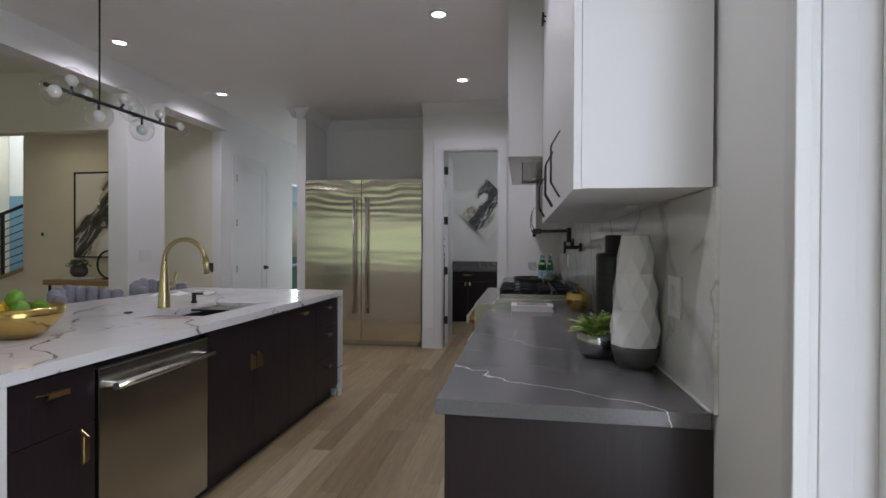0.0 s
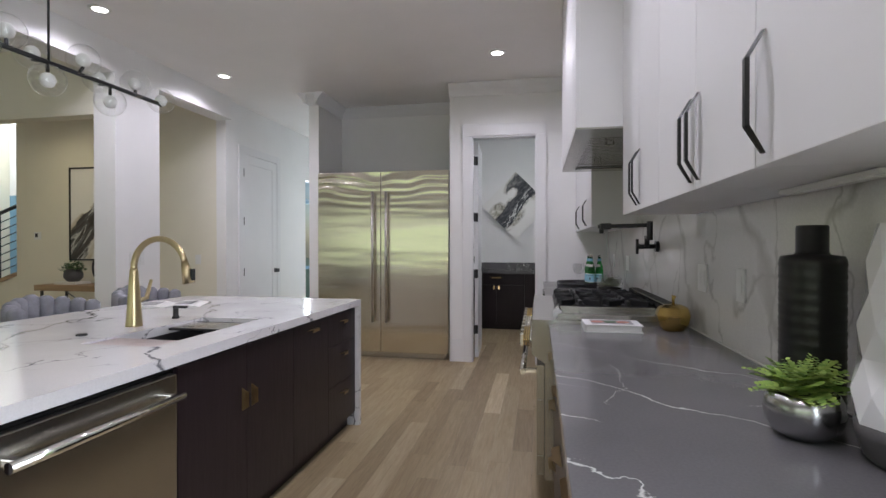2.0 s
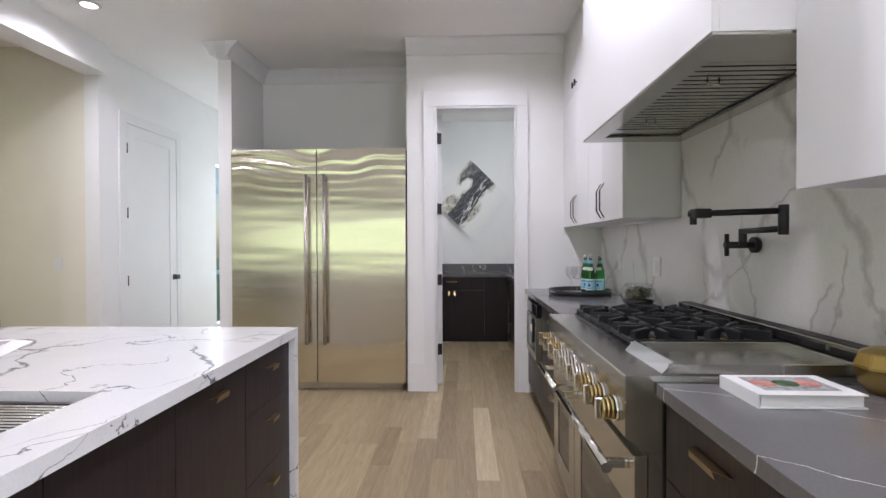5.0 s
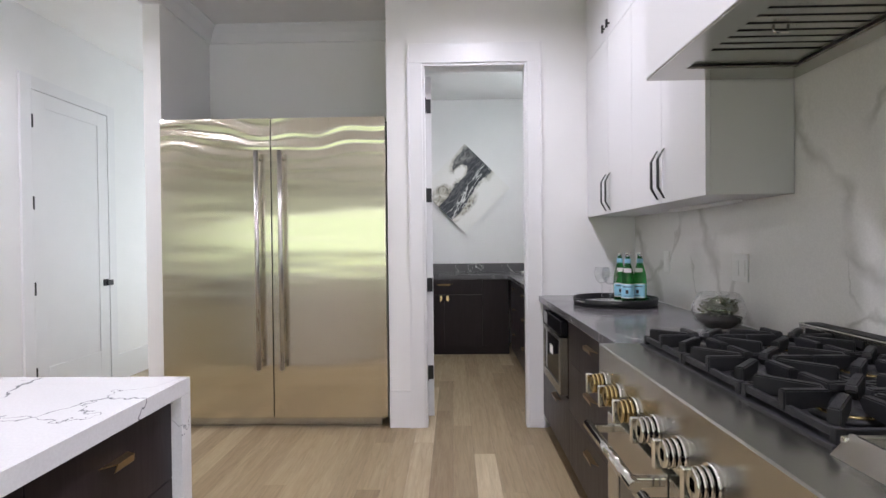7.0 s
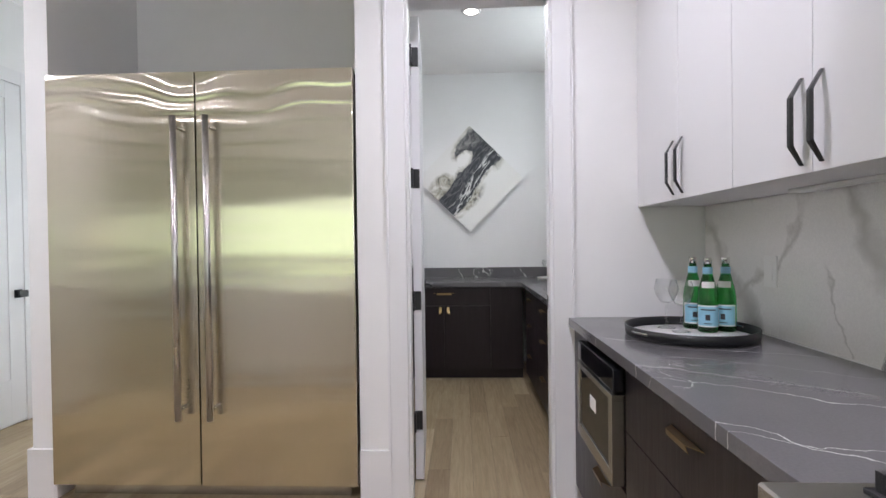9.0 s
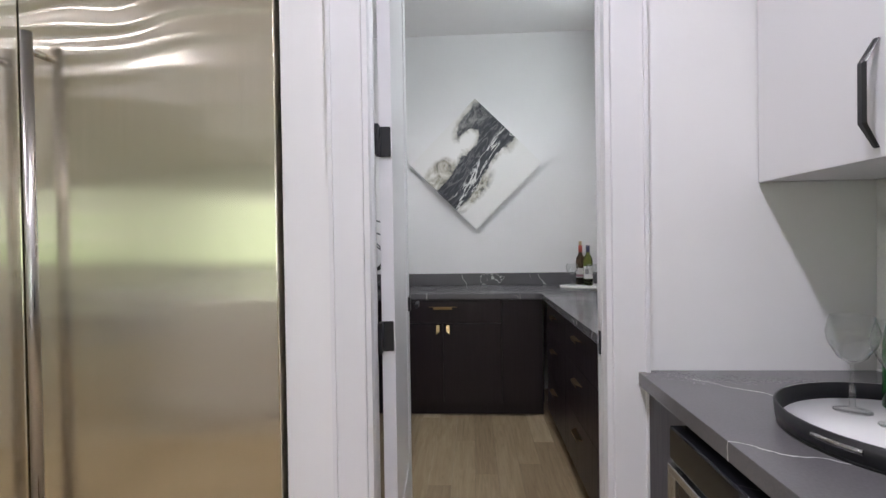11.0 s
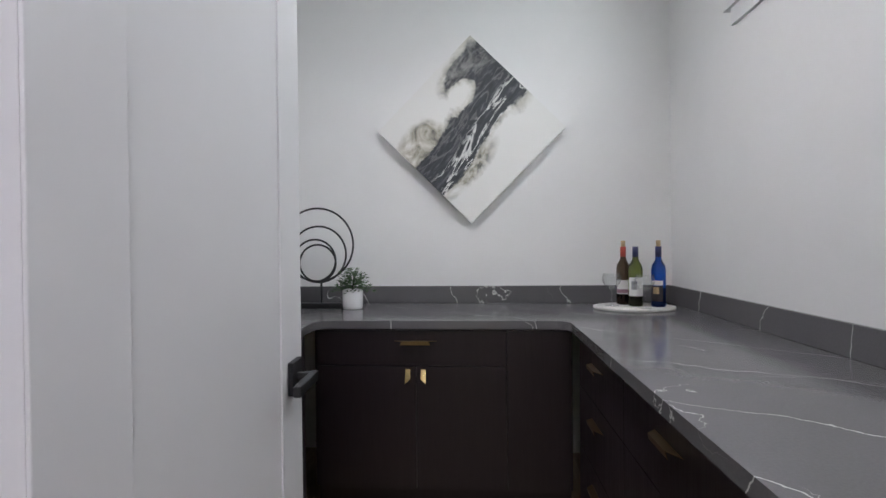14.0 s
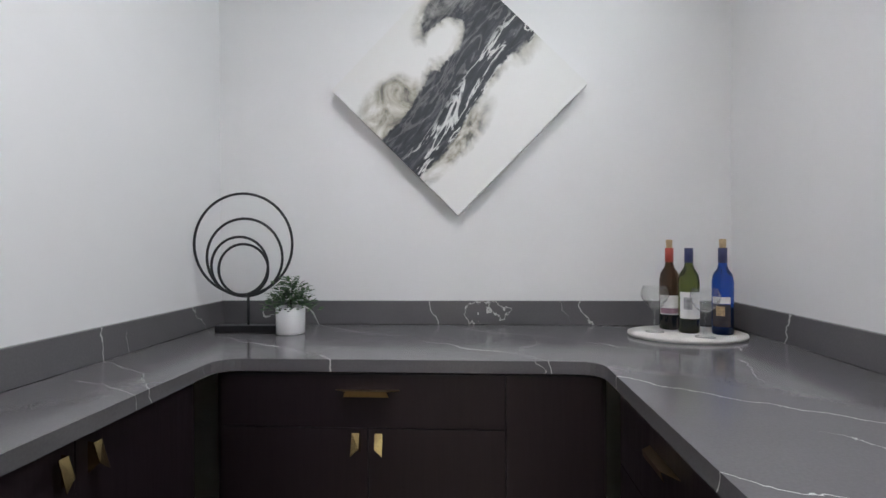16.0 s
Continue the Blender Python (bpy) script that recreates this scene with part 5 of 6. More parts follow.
def leaves(name, centre, spread, count, size, mat, parent, droop=0.2, seed=1):
    """Many small folded leaves on arching stems."""
    rng = random.Random(seed)
    vs, fs = [], []
    c = Vector(centre)
    for _ in range(count):
        a, e = rng.uniform(0, 2 * math.pi), rng.uniform(0.05, 1.45)
        r = rng.uniform(0.3, 1.0)
        p = c + Vector((math.cos(a) * math.cos(e) * spread[0] * r, math.sin(a) * math.cos(e) * spread[1] * r, math.sin(e) * spread[2] * r - droop * spread[2] * r * r * math.cos(e)))
        d = Vector((math.cos(a + rng.uniform(-0.9, 0.9)), math.sin(a + rng.uniform(-0.9, 0.9)), rng.uniform(-0.3, 0.8))).normalized()
        s = d.cross(Vector((rng.uniform(-0.4, 0.4), rng.uniform(-0.4, 0.4), 1))).normalized()
        u = s.cross(d)
        k = size * rng.uniform(0.6, 1.25)
        b = len(vs)
        vs += [p, p + d * k * 0.5 + s * k * 0.33 + u * k * 0.08, p + d * k, p + d * k * 0.5 - s * k * 0.33 + u * k * 0.08]
        fs += [(b, b + 1, b + 2), (b, b + 2, b + 3)]
    base = root_of(parent).location
    me = bpy.data.meshes.new(name)
    me.from_pydata([v - base for v in vs], [], fs)
    me.materials.append(M[mat])
    ob = new(name, me)
    ob.parent = parent
    return ob


def fern(parent, c, mat, seed, fronds=26, length=0.1):
    """Arching fronds with paired round-lobed leaflets that overlap towards a pointed tip."""
    rng = random.Random(seed)
    vs, fs = [], []
    for f_i in range(fronds):
        a, rise = f_i * 2.4 + rng.uniform(-0.3, 0.3), rng.uniform(0.3, 1.3)
        L = length * rng.uniform(0.75, 1.1)
        d = Vector((math.cos(a), math.sin(a), 0))
        s = Vector((-d.y, d.x, 0))
        tilt = rng.uniform(-0.5, 0.5)
        for i in range(2, 10):
            t = i / 9
            p = Vector(c) + d * (L * t * math.cos(rise)) + Vector((0, 0, L * (math.sin(rise) * t - 0.3 * t * t)))
            w = 0.024 * (1.15 - t * 0.75) * rng.uniform(0.85, 1.15)
            for sg in (-1, 1):
                side = (s * sg + Vector((0, 0, tilt * sg + 0.25))).normalized()
                rim = [p, p + side * w * 0.55 - d * w * 0.28, p + side * w * 1.05 + d * w * 0.1, p + side * w * 0.95 + d * w * 0.6, p + side * w * 0.4 + d * w * 0.7]
                b = len(vs)
                vs += rim
                fs.append(tuple(range(b, b + 5)))
    base = root_of(parent).location
    me = bpy.data.meshes.new("foliage")
    me.from_pydata([v - base for v in vs], [], fs)
    me.materials.append(M[mat])
    ob = new("foliage", me)
    ob.parent = parent


# ---------------------------------------------------------------- worktop decoration
ZC = 0.9005
vx, vy = 0.361, 1.675
vw = thing("vase", (vx, vy, ZC), "tall faceted white ceramic vase with grey base", "vase")
part("base", lathe([(0, 0), (0.045, 0.0), (0.06, 0.014), (0.071, 0.05), (0.074, 0.072), (0, 0.072)], vx, vy, ZC, 36), "matt", vw, "matt dark grey base")
bm = bmesh.new()
rows_, seg = [(0.0735, 0.072), (0.078, 0.128), (0.069, 0.187), (0.070, 0.245), (0.0595, 0.302), (0.0575, 0.358), (0.043, 0.425)], 8
rg_ = []
for i, (r, z) in enumerate(rows_):
    o = 0.5 * (i % 2)
    rg_.append([bm.verts.new((vx + r * math.cos(2 * math.pi * (k + o) / seg), vy + r * math.sin(2 * math.pi * (k + o) / seg), ZC + z)) for k in range(seg)])
for i in range(len(rg_) - 1):
    a, b = rg_[i], rg_[i + 1]
    for k in range(seg):
        k1 = (k + 1) % seg
        if i % 2 == 0:
            bm.faces.new((a[k], a[k1], b[k]))
            bm.faces.new((a[k1], b[k1], b[k]))
        else:
            bm.faces.new((a[k], b[k1], b[k]))
            bm.faces.new((a[k], a[k1], b[k1]))
inn = [bm.verts.new((v.co.x * 0.85 + vx * 0.15, v.co.y * 0.85 + vy * 0.15, v.co.z)) for v in rg_[-1]]
low = [bm.verts.new((v.co.x, v.co.y, v.co.z - 0.15)) for v in inn]
for k in range(seg):
    k1 = (k + 1) % seg
    bm.faces.new((rg_[-1][k], rg_[-1][k1], inn[k1], inn[k]))
    bm.faces.new((inn[k], inn[k1], low[k1], low[k]))
bm.faces.new(low)
bmesh.ops.recalc_face_normals(bm, faces=bm.faces)
part("body", bm, "white", vw)

bb = thing("vase", (0.338, 1.935, ZC), "black glazed ribbed bottle vase", "vase")
prof = [(0, 0), (0.058, 0.0), (0.062, 0.006)]
for k in range(50):
    prof.append((0.0625 + (0.0011 if k % 2 else 0) + 0.0005 * math.sin(k * 1.7), 0.01 + 0.0068 * k))
prof += [(0.0625, 0.354), (0.059, 0.362), (0.034, 0.366), (0.031, 0.371), (0.031, 0.426), (0.029, 0.431), (0.024, 0.431), (0.024, 0.36), (0, 0.36)]
part("body", lathe(prof, 0.338, 1.935, ZC, 40), "blackglaze", bb)

px0, py0 = 0.258, 1.80
pl = thing("potted_plant", (px0, py0, ZC), "green fern in a round pewter pot", "plant")
part("pot", lathe([(0, 0), (0.036, 0), (0.054, 0.012), (0.066, 0.032), (0.07, 0.055), (0.067, 0.078), (0.061, 0.09), (0.057, 0.09), (0.062, 0.06), (0.0, 0.05)], px0, py0, ZC, 40), "pewter", pl, "round brushed pewter pot")
part("soil", lathe([(0, 0.076), (0.06, 0.076), (0.06, 0.07), (0, 0.07)], px0, py0, ZC, 20), "soil", pl)
fern(pl, (px0, py0, ZC + 0.08), "leafa", 5, 36, 0.12)

gj = thing("ornament", (0.335, 3.09, ZC), "faceted gold apple-shaped jar with stem", "jar")
jb = lathe([(0, 0), (0.042, 0), (0.068, 0.03), (0.078, 0.07), (0.066, 0.105), (0.035, 0.118), (0, 0.112)], 0.335, 3.09, ZC, 9)
for f_ in jb.faces:
    f_.smooth = False
bmesh.ops.bevel(jb, geom=list(jb.edges), offset=0.0025, segments=2, affect="EDGES")
part("body", jb, "gold", gj)
part("stem", tube([(0.335, 3.09, ZC + 0.108), (0.336, 3.092, ZC + 0.14), (0.339, 3.094, ZC + 0.158)], [0.007, 0.006, 0.011], 12), "gold", gj)

bk = thing("book", (0.06, 3.055, ZC), "white hardback cookbook lying on the grey worktop", "book")
part("page_block", box(-0.055, 0.178, 2.972, 3.138, ZC + 0.004, ZC + 0.03), "paper", bk)
for z0 in (0.0, 0.0305):
    part("cover", box(-0.06, 0.185, 2.967, 3.143, ZC + z0, ZC + z0 + 0.0035, 0.001), "plastic", bk)
part("spine", box(-0.0635, -0.0603, 2.967, 3.143, ZC, ZC + 0.034), "plastic", bk)
part("picture", box(-0.03, 0.15, 3.0, 3.12, ZC + 0.0342, ZC + 0.0348), "greyprint", bk)
for px_, mt in ((0.0, "red"), (0.11, "red"), (0.055, "leafb")):
    part("picture", lathe([(0, 0), (0.03, 0), (0.03, 0.0006), (0, 0.0006)], px_, 3.06, ZC + 0.035, 16), mt, bk)

gb = thing("terrarium", (0.285, 4.76, ZC), "round glass bowl filled with moss", "bowl")
gp = [(0, 0.001), (0.05, 0.0), (0.085, 0.03), (0.102, 0.075), (0.092, 0.12), (0.072, 0.15), (0.069, 0.15), (0.089, 0.119), (0.098, 0.075), (0.082, 0.033), (0.048, 0.005), (0, 0.005)]
part("bowl", lathe(gp, 0.285, 4.76, ZC, 36), "clear", gb, "clear glass bowl")
part("soil", lathe([(0, 0.008), (0.045, 0.008), (0.078, 0.036), (0.088, 0.055), (0, 0.062)], 0.285, 4.76, ZC, 20), "soil", gb)
rng = random.Random(3)
for k in range(16):
    a, r = rng.uniform(0, 6.28), rng.uniform(0.0, 0.06)
    leaves("moss_clump", (0.285 + r * math.cos(a), 4.76 + r * math.sin(a), ZC + 0.066), (0.038, 0.038, 0.062), 90, 0.018, "moss", gb, 0, 20 + k)

# tray with bottles and glasses
tx, ty = 0.14, 5.61
tr = thing("tray", (tx, ty, ZC), "round black tray with handle cut-outs", "tray")
part("base", lathe([(0, 0), (0.229, 0), (0.229, 0.006), (0, 0.006)], tx, ty, ZC, 48), "black", tr)
part("rim", lathe([(0.224, 0.006), (0.231, 0.006), (0.234, 0.042), (0.228, 0.042), (0.224, 0.0061)], tx, ty, ZC, 48), "black", tr)
# Solid pale bars imitate light showing through the cut-outs.
for s in (-1, 1):
    a0 = radians(90 + 90 * s) + 0.35
    part("grip_slot", tube([(tx + 0.2305 * math.cos(a0 + t * 0.06), ty + 0.2305 * math.sin(a0 + t * 0.06), ZC + 0.026) for t in range(-3, 4)], 0.0062, 8), "pewter", tr)
# White colour replaces the pale wall's reflection in a mirrored liner.
part("liner", lathe([(0, 0.0065), (0.222, 0.0065), (0.222, 0.008), (0, 0.008)], tx, ty, ZC, 48), "plastic", tr)


def band(cx, cy, cz, r, z0, z1, a0, a1, n=14):
    """A label: a curved sheet with thickness round a bottle."""
    bm = bmesh.new()
    g = []
    for i in range(n + 1):
        a = radians(a0 + (a1 - a0) * i / n)
        g.append([bm.verts.new((cx + q * math.cos(a), cy + q * math.sin(a), cz + z)) for q, z in ((r, z0), (r + 0.0006, z0), (r + 0.0006, z1), (r, z1))])
    for p, q in zip(g, g[1:]):
        for i in range(4):
            bm.faces.new((p[i], p[(i + 1) % 4], q[(i + 1) % 4], q[i]))
    bm.faces.new(g[0])
    bm.faces.new(g[-1][::-1])
    bmesh.ops.recalc_face_normals(bm, faces=bm.faces)
    return bm


def water_bottle(x, y, z, turn):
    th = thing("water_bottle", (x, y, z), "green glass mineral water bottle with pale blue label", "bottle", "water bottles on the tray")
    part("glass", lathe([(0, 0.0), (0.034, 0), (0.037, 0.005), (0.037, 0.13), (0.033, 0.165), (0.02, 0.215), (0.0145, 0.24), (0.0135, 0.272), (0, 0.272)], x, y, z, 32), "green", th)
    part("neck_label", band(x, y, z, 0.0172, 0.222, 0.252, 0, 359), "bluelabel", th)
    part("cap", lathe([(0, 0.265), (0.0155, 0.265), (0.0155, 0.286), (0.0145, 0.289), (0, 0.289)], x, y, z, 20), "chrome", th, "silver cap")
    lb = part("label", band(x, y, z, 0.0372, 0.022, 0.105, turn - 70, turn + 70), "paper", th)
    part("label_field", band(x, y, z, 0.0379, 0.027, 0.100, turn - 64, turn + 64), "bluelabel", lb)
    for a, b, c_, d_ in ((-16, 8, 0.048, 0.07), (-42, 38, 0.086, 0.091), (-25, 20, 0.034, 0.037)):
        part("print", band(x, y, z, 0.0386, c_, d_, turn + a, turn + b, 6), "darkprint", lb)
    part("side_label", band(x, y, z, 0.0372, 0.022, 0.105, turn + 92, turn + 150), "bluelabel", th)
    part("shoulder_label", band(x, y, z, 0.0305, 0.172, 0.196, turn - 45, turn + 45), "paper", th)


TZ = ZC + 0.0085
for bx, by, tn in ((0.312, 5.68, -128), (0.234, 5.662, -112), (0.217, 5.75, -100)):
    water_bottle(bx, by, TZ, tn)


def stem_glass(name, x, y, z, hgt, bowl_r, group, label, wide=False):
    """A stemmed glass with a thin real wall."""
    b0 = hgt * 0.48
    if wide:
        pr = [(0.034, 0.0), (0.034, 0.002), (0.006, 0.008), (0.0035, b0), (bowl_r * 0.55, b0 + 0.016), (bowl_r * 0.9, b0 + 0.045), (bowl_r, hgt * 0.82), (bowl_r * 0.82, hgt)]
    else:
        pr = [(0.034, 0.0), (0.034, 0.002), (0.006, 0.008), (0.0035, b0), (bowl_r * 0.6, b0 + 0.012), (bowl_r * 0.95, b0 + 0.035), (bowl_r * 0.9, hgt * 0.8), (bowl_r * 0.78, hgt)]
    inner = [(q - 0.0011, zz) for q, zz in pr[:3:-1]] + [(0, b0 + 0.005)]
    th = thing(name, (x, y, z), label, "glass", group)
    part("glass", lathe([(0, 0)] + pr + inner, x, y, z, 28), "clear", th)


for gx, gy in ((0.108, 5.745), (0.128, 5.652)):
    stem_glass("wine_glass", gx, gy, TZ, 0.2, 0.047, "glasses on the black tray", "clear stemmed wine glass on the black tray", True)

# pantry tray with wine
PT = (0.235, 8.69)
solo("serving_board", lathe([(0, 0), (0.208, 0), (0.215, 0.006), (0.213, 0.014), (0, 0.014)], *PT, ZC, 48, 0.78), "stone", "oval white marble serving board on the worktop", "board", base=(*PT, ZC))
WZ = ZC + 0.0145


def wine_bottle(x, y, label, glassmat, foil, cork, labels, level):
    th = thing("wine_bottle", (x, y, WZ), label, "bottle", "wine bottles on the board")
    part("glass", lathe([(0, 0), (0.034, 0), (0.037, 0.005), (0.037, 0.195), (0.033, 0.22), (0.018, 0.245), (0.0145, 0.262), (0.0142, 0.318), (0, 0.318)], x, y, WZ, 32), glassmat, th)
    part("wine", lathe([(0, 0.004), (0.033, 0.004), (0.0345, 0.008), (0.0345, level), (0, level)], x, y, WZ, 24), "wine" if glassmat != "blue" else "bluefoil", th)
    part("foil", lathe([(0.0152, 0.264), (0.0157, 0.264), (0.0157, 0.32), (0, 0.32)], x, y, WZ, 20), foil, th)
    if cork:
        part("cork", lathe([(0, 0.32), (0.011, 0.32), (0.0125, 0.352), (0, 0.354)], x, y, WZ, 16), "cork", th)
    for z0, z1, a0, a1, mt in labels:
        part("label", band(x, y, WZ, 0.0374 + 0.0004 * (mt != "paper"), z0, z1, a0, a1), mt, th)


wine_bottle(0.203, 8.77, "brown wine bottle with cork and red foil", "brown", "redfoil", True, ((0.10, 0.135, -170, -20, "paper"), (0.06, 0.10, -170, -20, "paper"), (0.064, 0.085, -165, -25, "mauve")), 0.06)
wine_bottle(0.245, 8.69, "olive green wine bottle with large white label", "olive", "bluefoil", False, ((0.055, 0.155, -165, -35, "paper"), (0.09, 0.135, -140, -95, "greyprint")), 0.05)
wine_bottle(0.355, 8.66, "cobalt blue wine bottle with cork and labels", "blue", "bluefoil", True, ((0.115, 0.14, -175, -75, "paper"), (0.03, 0.113, -175, -75, "darkprint"), (0.07, 0.105, -150, -105, "cork"), (0.035, 0.055, -160, -95, "paper")), 0.10)
for gx, gy in ((0.118, 8.69), (0.258, 8.585)):
    stem_glass("wine_glass", gx, gy, WZ, 0.175, 0.052, "glasses on the board", "clear wine glass beside the bottles", True)

# ring sculpture
rs = thing("sculpture", (-1.51, 8.73, ZC), "black metal sculpture of nested rings", "sculpture")
part("base", box(-1.64, -1.385, 8.70, 8.755, ZC, ZC + 0.03, 0.004), "black", rs)
part("stem", tube([(-1.51, 8.73, ZC + 0.03), (-1.51, 8.73, 1.055)], 0.006, 10), "black", rs)
for cx, cz, r in ((-1.531, 1.262, 0.208), (-1.525, 1.207, 0.160), (-1.546, 1.172, 0.120), (-1.53, 1.157, 0.105)):
    part("ring", tube([(cx + r * math.cos(2 * math.pi * k / 64), 8.73, cz + r * math.sin(2 * math.pi * k / 64)) for k in range(64)], 0.0055, 8, True), "black", rs)
rs.location.x += 0.011
sp_ = thing("potted_plant", (-1.31, 8.70, ZC), "small boxwood plant in a white ribbed pot", "plant")
part("pot", lathe([(0, 0), (0.053, 0), (0.057, 0.004), (0.058, 0.11), (0.053, 0.11), (0.052, 0.095), (0, 0.095)], -1.31, 8.70, ZC, 32), "white", sp_)
part("soil", lathe([(0, 0.096), (0.0515, 0.096), (0.0515, 0.1), (0, 0.1)], -1.31, 8.70, ZC, 20), "soil", sp_)
leaves("foliage", (-1.31, 8.70, ZC + 0.11), (0.115, 0.1, 0.13), 620, 0.023, "leafb", sp_, 0.25, 9)
part("stems", tube([(-1.31, 8.70, ZC + 0.1), (-1.30, 8.70, ZC + 0.2)], [0.006, 0.003], 6), "soil", sp_)
tb = thing("storage_box", (-1.55, 7.55, ZC), "dark printed box with pale wooden lid", "box", "boxes on the pantry worktop")
part("body", box(-1.70, -1.415, 7.47, 7.62, ZC, ZC + 0.075, 0.003), "darkprint", tb)
part("lid", box(-1.704, -1.411, 7.466, 7.624, ZC + 0.0755, ZC + 0.12, 0.003), "crate", tb, "pale wooden lid")
for k in range(3):
    part("print_bar", box(-1.52, -1.44 - 0.02 * k, 7.4688, 7.4698, ZC + 0.015 + 0.02 * k, ZC + 0.024 + 0.02 * k), "paper", tb)
tb2 = thing("storage_box", (-1.56, 7.55, ZC + 0.1205), "smaller dark box with pale lid stacked on another", "box", "boxes on the pantry worktop")
part("body", box(-1.69, -1.44, 7.475, 7.61, ZC + 0.1205, ZC + 0.165, 0.003), "darkprint", tb2)
part("lid", box(-1.694, -1.436, 7.471, 7.614, ZC + 0.1655, ZC + 0.2, 0.003), "crate", tb2, "pale wooden lid")

for box_thing in (tb, tb2):
    box_thing.location += Vector((-0.03, -0.06, 0))

# ---------------------------------------------------------------- foyer
fp = thing("framed_picture", (-5.72, 6.05, 1.69), "black framed abstract ink picture on the foyer wall", "picture")
part("canvas", box(-6.17, -5.27, 6.02, 6.045, 1.12, 2.27), "art2", fp)
for b in ((-6.19, -6.17, 6.01, 6.048, 1.10, 2.29), (-5.27, -5.25, 6.01, 6.048, 1.10, 2.29), (-6.17, -5.27, 6.01, 6.048, 2.27, 2.29), (-6.17, -5.27, 6.01, 6.048, 1.10, 1.12)):
    part("frame", box(*b), "black", fp)
ct = thing("console_table", (-5.6, 5.78, 0), "oak console table with slim black metal legs", "table")
part("top", box(-6.22, -4.9, 5.58, 5.98, 0.75, 0.82, 0.004), "oak", ct)
for lx in (-6.15, -4.97):
    for ly in (5.62, 5.94):
        part("leg", box(lx - 0.012, lx + 0.012, ly - 0.012, ly + 0.012, 0, 0.75), "black", ct)
for s in (1, -1):
    part("brace", tube([(-5.56 - s * 0.59, 5.94, 0.06), (-5.56 + s * 0.59, 5.94, 0.7)], 0.008, 8), "black", ct)
solo("book", box(-6.02, -5.72, 5.66, 5.88, 0.821, 0.85, 0.002), "stone", "pale closed book on the console table", "book", base=(-5.87, 5.77, 0.821))
fpl = thing("potted_plant", (-5.86, 5.77, 0.8505), "small green plant in a round dark pot", "plant")
part("pot", lathe([(0, 0), (0.06, 0), (0.1, 0.05), (0.1, 0.1), (0.075, 0.15), (0.07, 0.15), (0.0, 0.12)], -5.86, 5.77, 0.8505, 28), "matt", fpl)
leaves("foliage", (-5.86, 5.77, 0.99), (0.13, 0.13, 0.11), 260, 0.04, "leafb", fpl, 0.2, 15)
ro = thing("ring_ornament", (-5.42, 5.78, 0.821), "black metal ring ornament on the console table", "ornament")
part("base", box(-5.5, -5.34, 5.75, 5.81, 0.821, 0.84, 0.003), "black", ro)
part("ring", tube([(-5.42 + 0.17 * math.cos(2 * math.pi * k / 40), 5.78, 1.02 + 0.18 * math.sin(2 * math.pi * k / 40)) for k in range(40)], 0.012, 8, True), "black", ro)

# staircase seen through the foyer opening
st = thing("staircase", (-8.1, 6.9, 0), "oak staircase with white risers and black railing", "staircase")
SL = 0.34


def sz(x):
    return 1.12 + (x + 7.15) * SL


part("side_wall", prism([(-9.19, 0), (-7.07, 0), (-7.07, sz(-7.07) - 0.06), (-9.19, sz(-9.19) - 0.06)], "y", 6.62, 6.68), "warm", st)
part("stringer", prism([(-9.19, sz(-9.19) - 0.06), (-7.07, sz(-7.07) - 0.06), (-7.07, sz(-7.07)), (-9.19, sz(-9.19))], "y", 6.60, 6.70), "oak", st)
for k in range(6):
    x0 = -9.15 + k * 0.34
    part("tread", box(x0, x0 + 0.34, 6.70, 7.6, sz(x0) - 0.13, sz(x0) - 0.09), "oak", st)
rl_ = thing("stair_railing", (-8.1, 6.65, 1.0), "black metal railing with sloping parallel bars", "railing")
part("handrail", tube([(-9.15, 6.65, sz(-9.15) + 0.98), (-7.12, 6.65, sz(-7.12) + 0.98)], 0.028, 8), "black", rl_)
for k in range(7):
    part("rail_bar", tube([(-9.15, 6.65, sz(-9.15) + 0.12 + 0.12 * k), (-7.12, 6.65, sz(-7.12) + 0.12 + 0.12 * k)], 0.008, 8), "black", rl_)
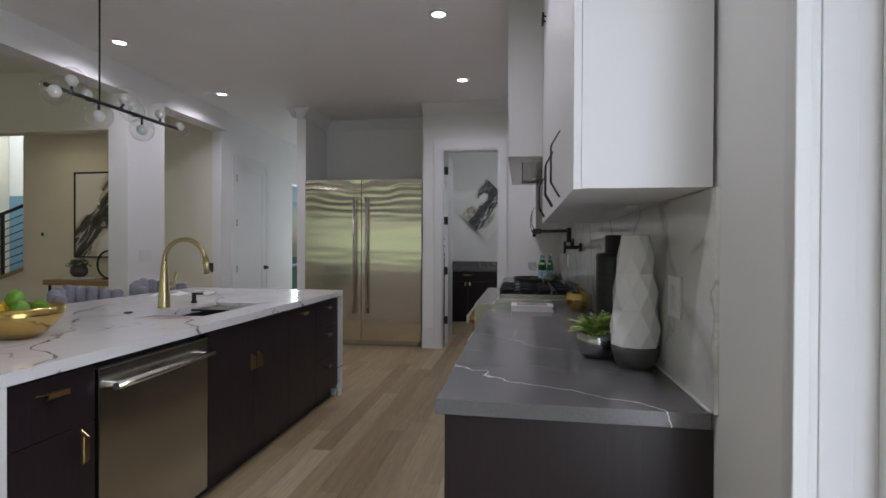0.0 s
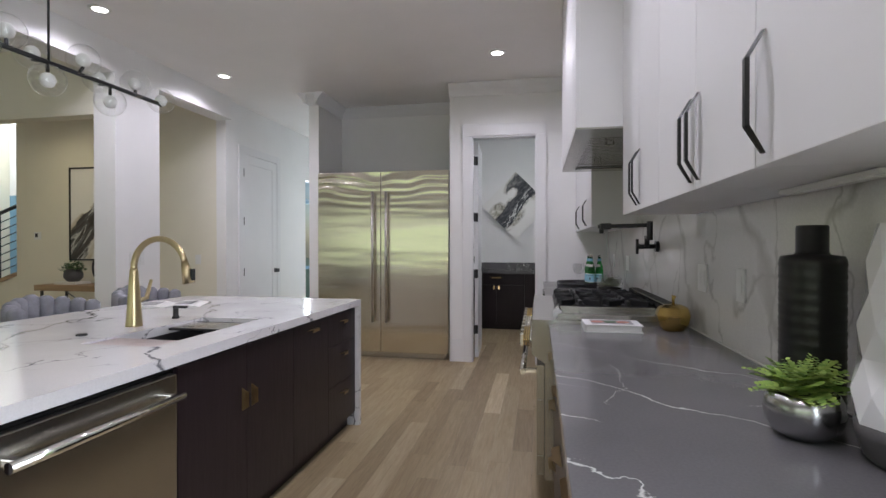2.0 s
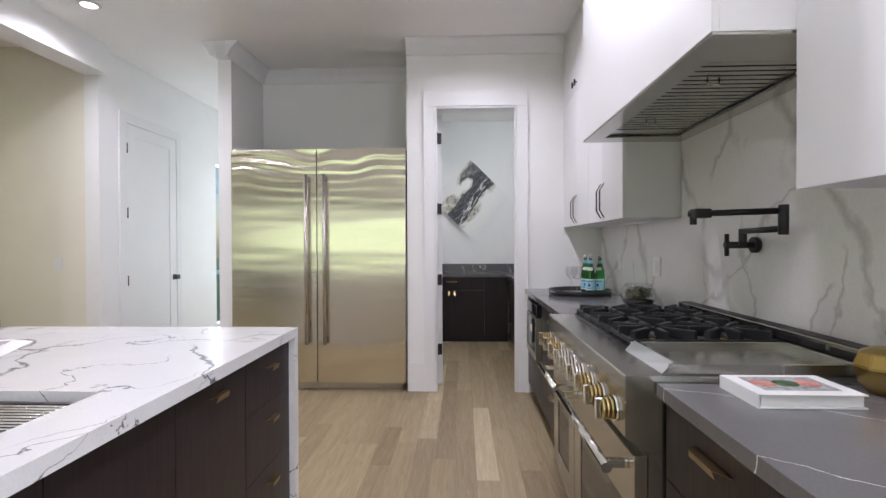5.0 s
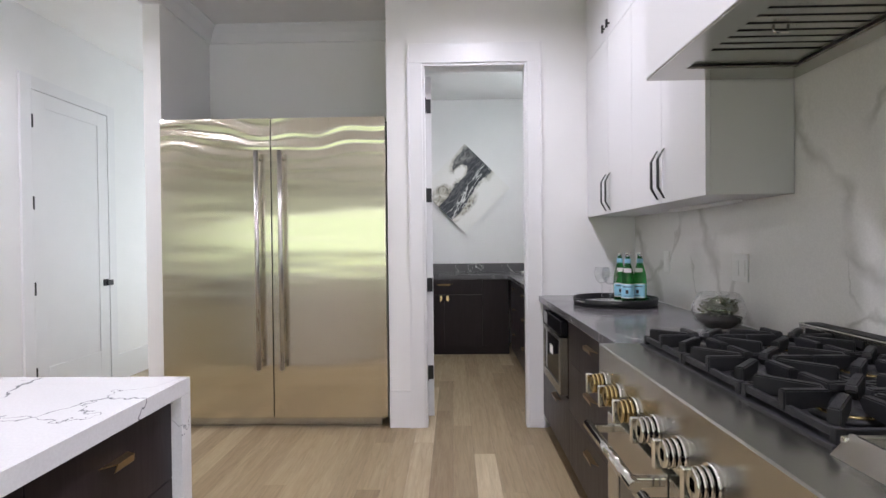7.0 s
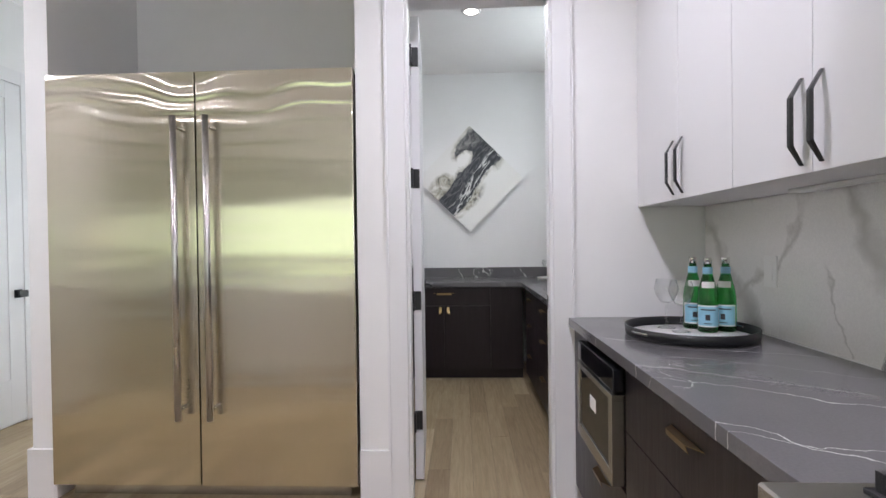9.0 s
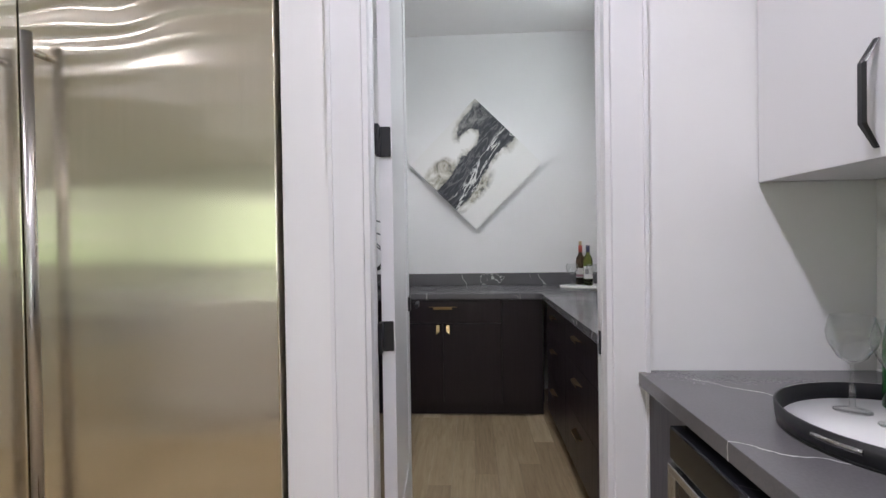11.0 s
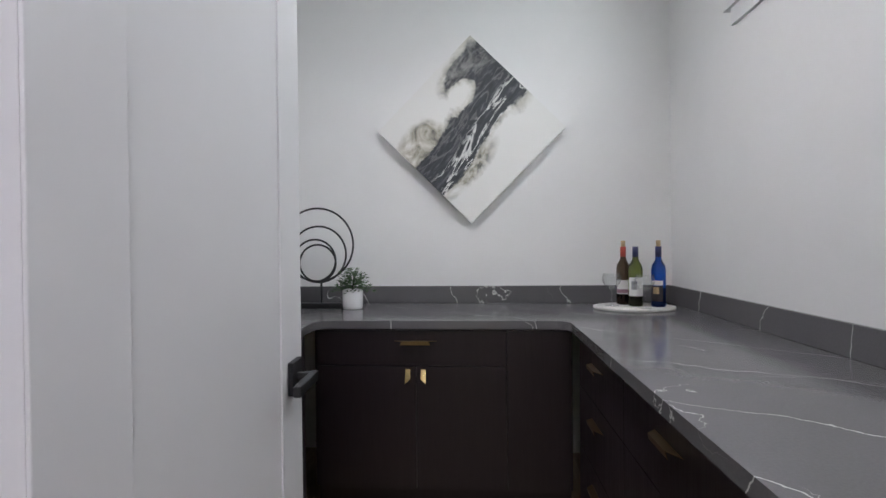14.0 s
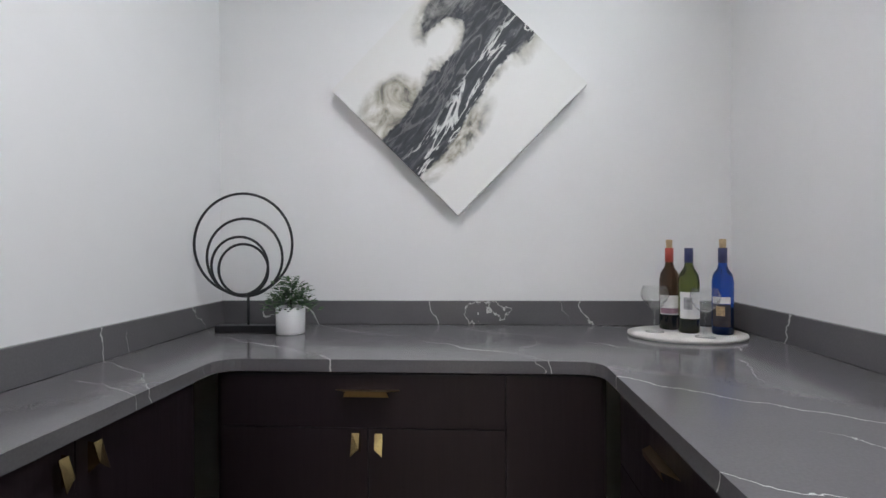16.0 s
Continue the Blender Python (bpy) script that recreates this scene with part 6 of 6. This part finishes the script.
for xx in (-7.12, -8.15, -9.15):
    part("post", box(xx - 0.02, xx + 0.02, 6.63, 6.67, sz(xx) + 0.001, sz(xx) + 1.0), "black", rl_)
built("stair_wall", box(-9.19, -7.07, 7.62, 7.68, 0, 2.15), "bluewall", "slate blue panelled wall beside the stair")
built("stair_wall_upper", box(-9.19, -7.07, 7.62, 7.68, 2.151, 4.99), "wall", "bright white wall above the stair")

# ---------------------------------------------------------------- floor boards
PW = 0.125
flo = built("floor", box(-9.3, 0.75, -4.15, 9.5, -0.12, -0.012), "void", "light oak plank floor")
rng = random.Random(11)
shared = {}


def plank_mesh(w, length):
    key = (round(w, 4), round(length, 2))
    if key not in shared:
        bm = bm_box(bmesh.new(), 0.0002, w - 0.0002, 0.0002, length - 0.0002, -0.0115, 0.0)
        for v in bm.verts:
            if v.co.z > -0.001:
                v.co.x += 0.0003 * (1 if v.co.x < w / 2 else -1)
        me = bpy.data.meshes.new("plank")
        bm.to_mesh(me)
        bm.free()
        me.materials.append(M["floor"])
        shared[key] = me
    return shared[key]


vs, fs, singles = [], [], 0
x = -9.18
while x < 0.7:
    y = -4.1 - rng.uniform(0, 1.0)
    while y < 9.45:
        L = rng.choice((0.6, 0.8, 1.0, 1.2, 1.4, 1.7))
        near = (-1.75 < x < 0.0 and 1.6 < y < 8.4) or (-4.0 < x < -1.75 and 4.0 < y < 7.6)
        if near and singles < 300:
            ob = new("plank", plank_mesh(PW, L))
            ob.parent = flo
            ob.location = (x, y, 0)
            singles += 1
        else:
            b = len(vs)
            for zz, i in ((-0.0115, 0.0002), (0.0, 0.0005)):
                vs += [(x + i, y + i, zz), (x + PW - i, y + i, zz), (x + PW - i, y + L - i, zz), (x + i, y + L - i, zz)]
            fs += [(b + 4, b + 5, b + 6, b + 7), (b, b + 1, b + 5, b + 4), (b + 1, b + 2, b + 6, b + 5), (b + 2, b + 3, b + 7, b + 6), (b + 3, b, b + 4, b + 7)]
        y += L
    x += PW
me = bpy.data.meshes.new("planks")
me.from_pydata(vs, [], fs)
me.materials.append(M["floor"])
pk = new("planks", me)
pk.parent = flo
tagged(pk, kind="stuff")
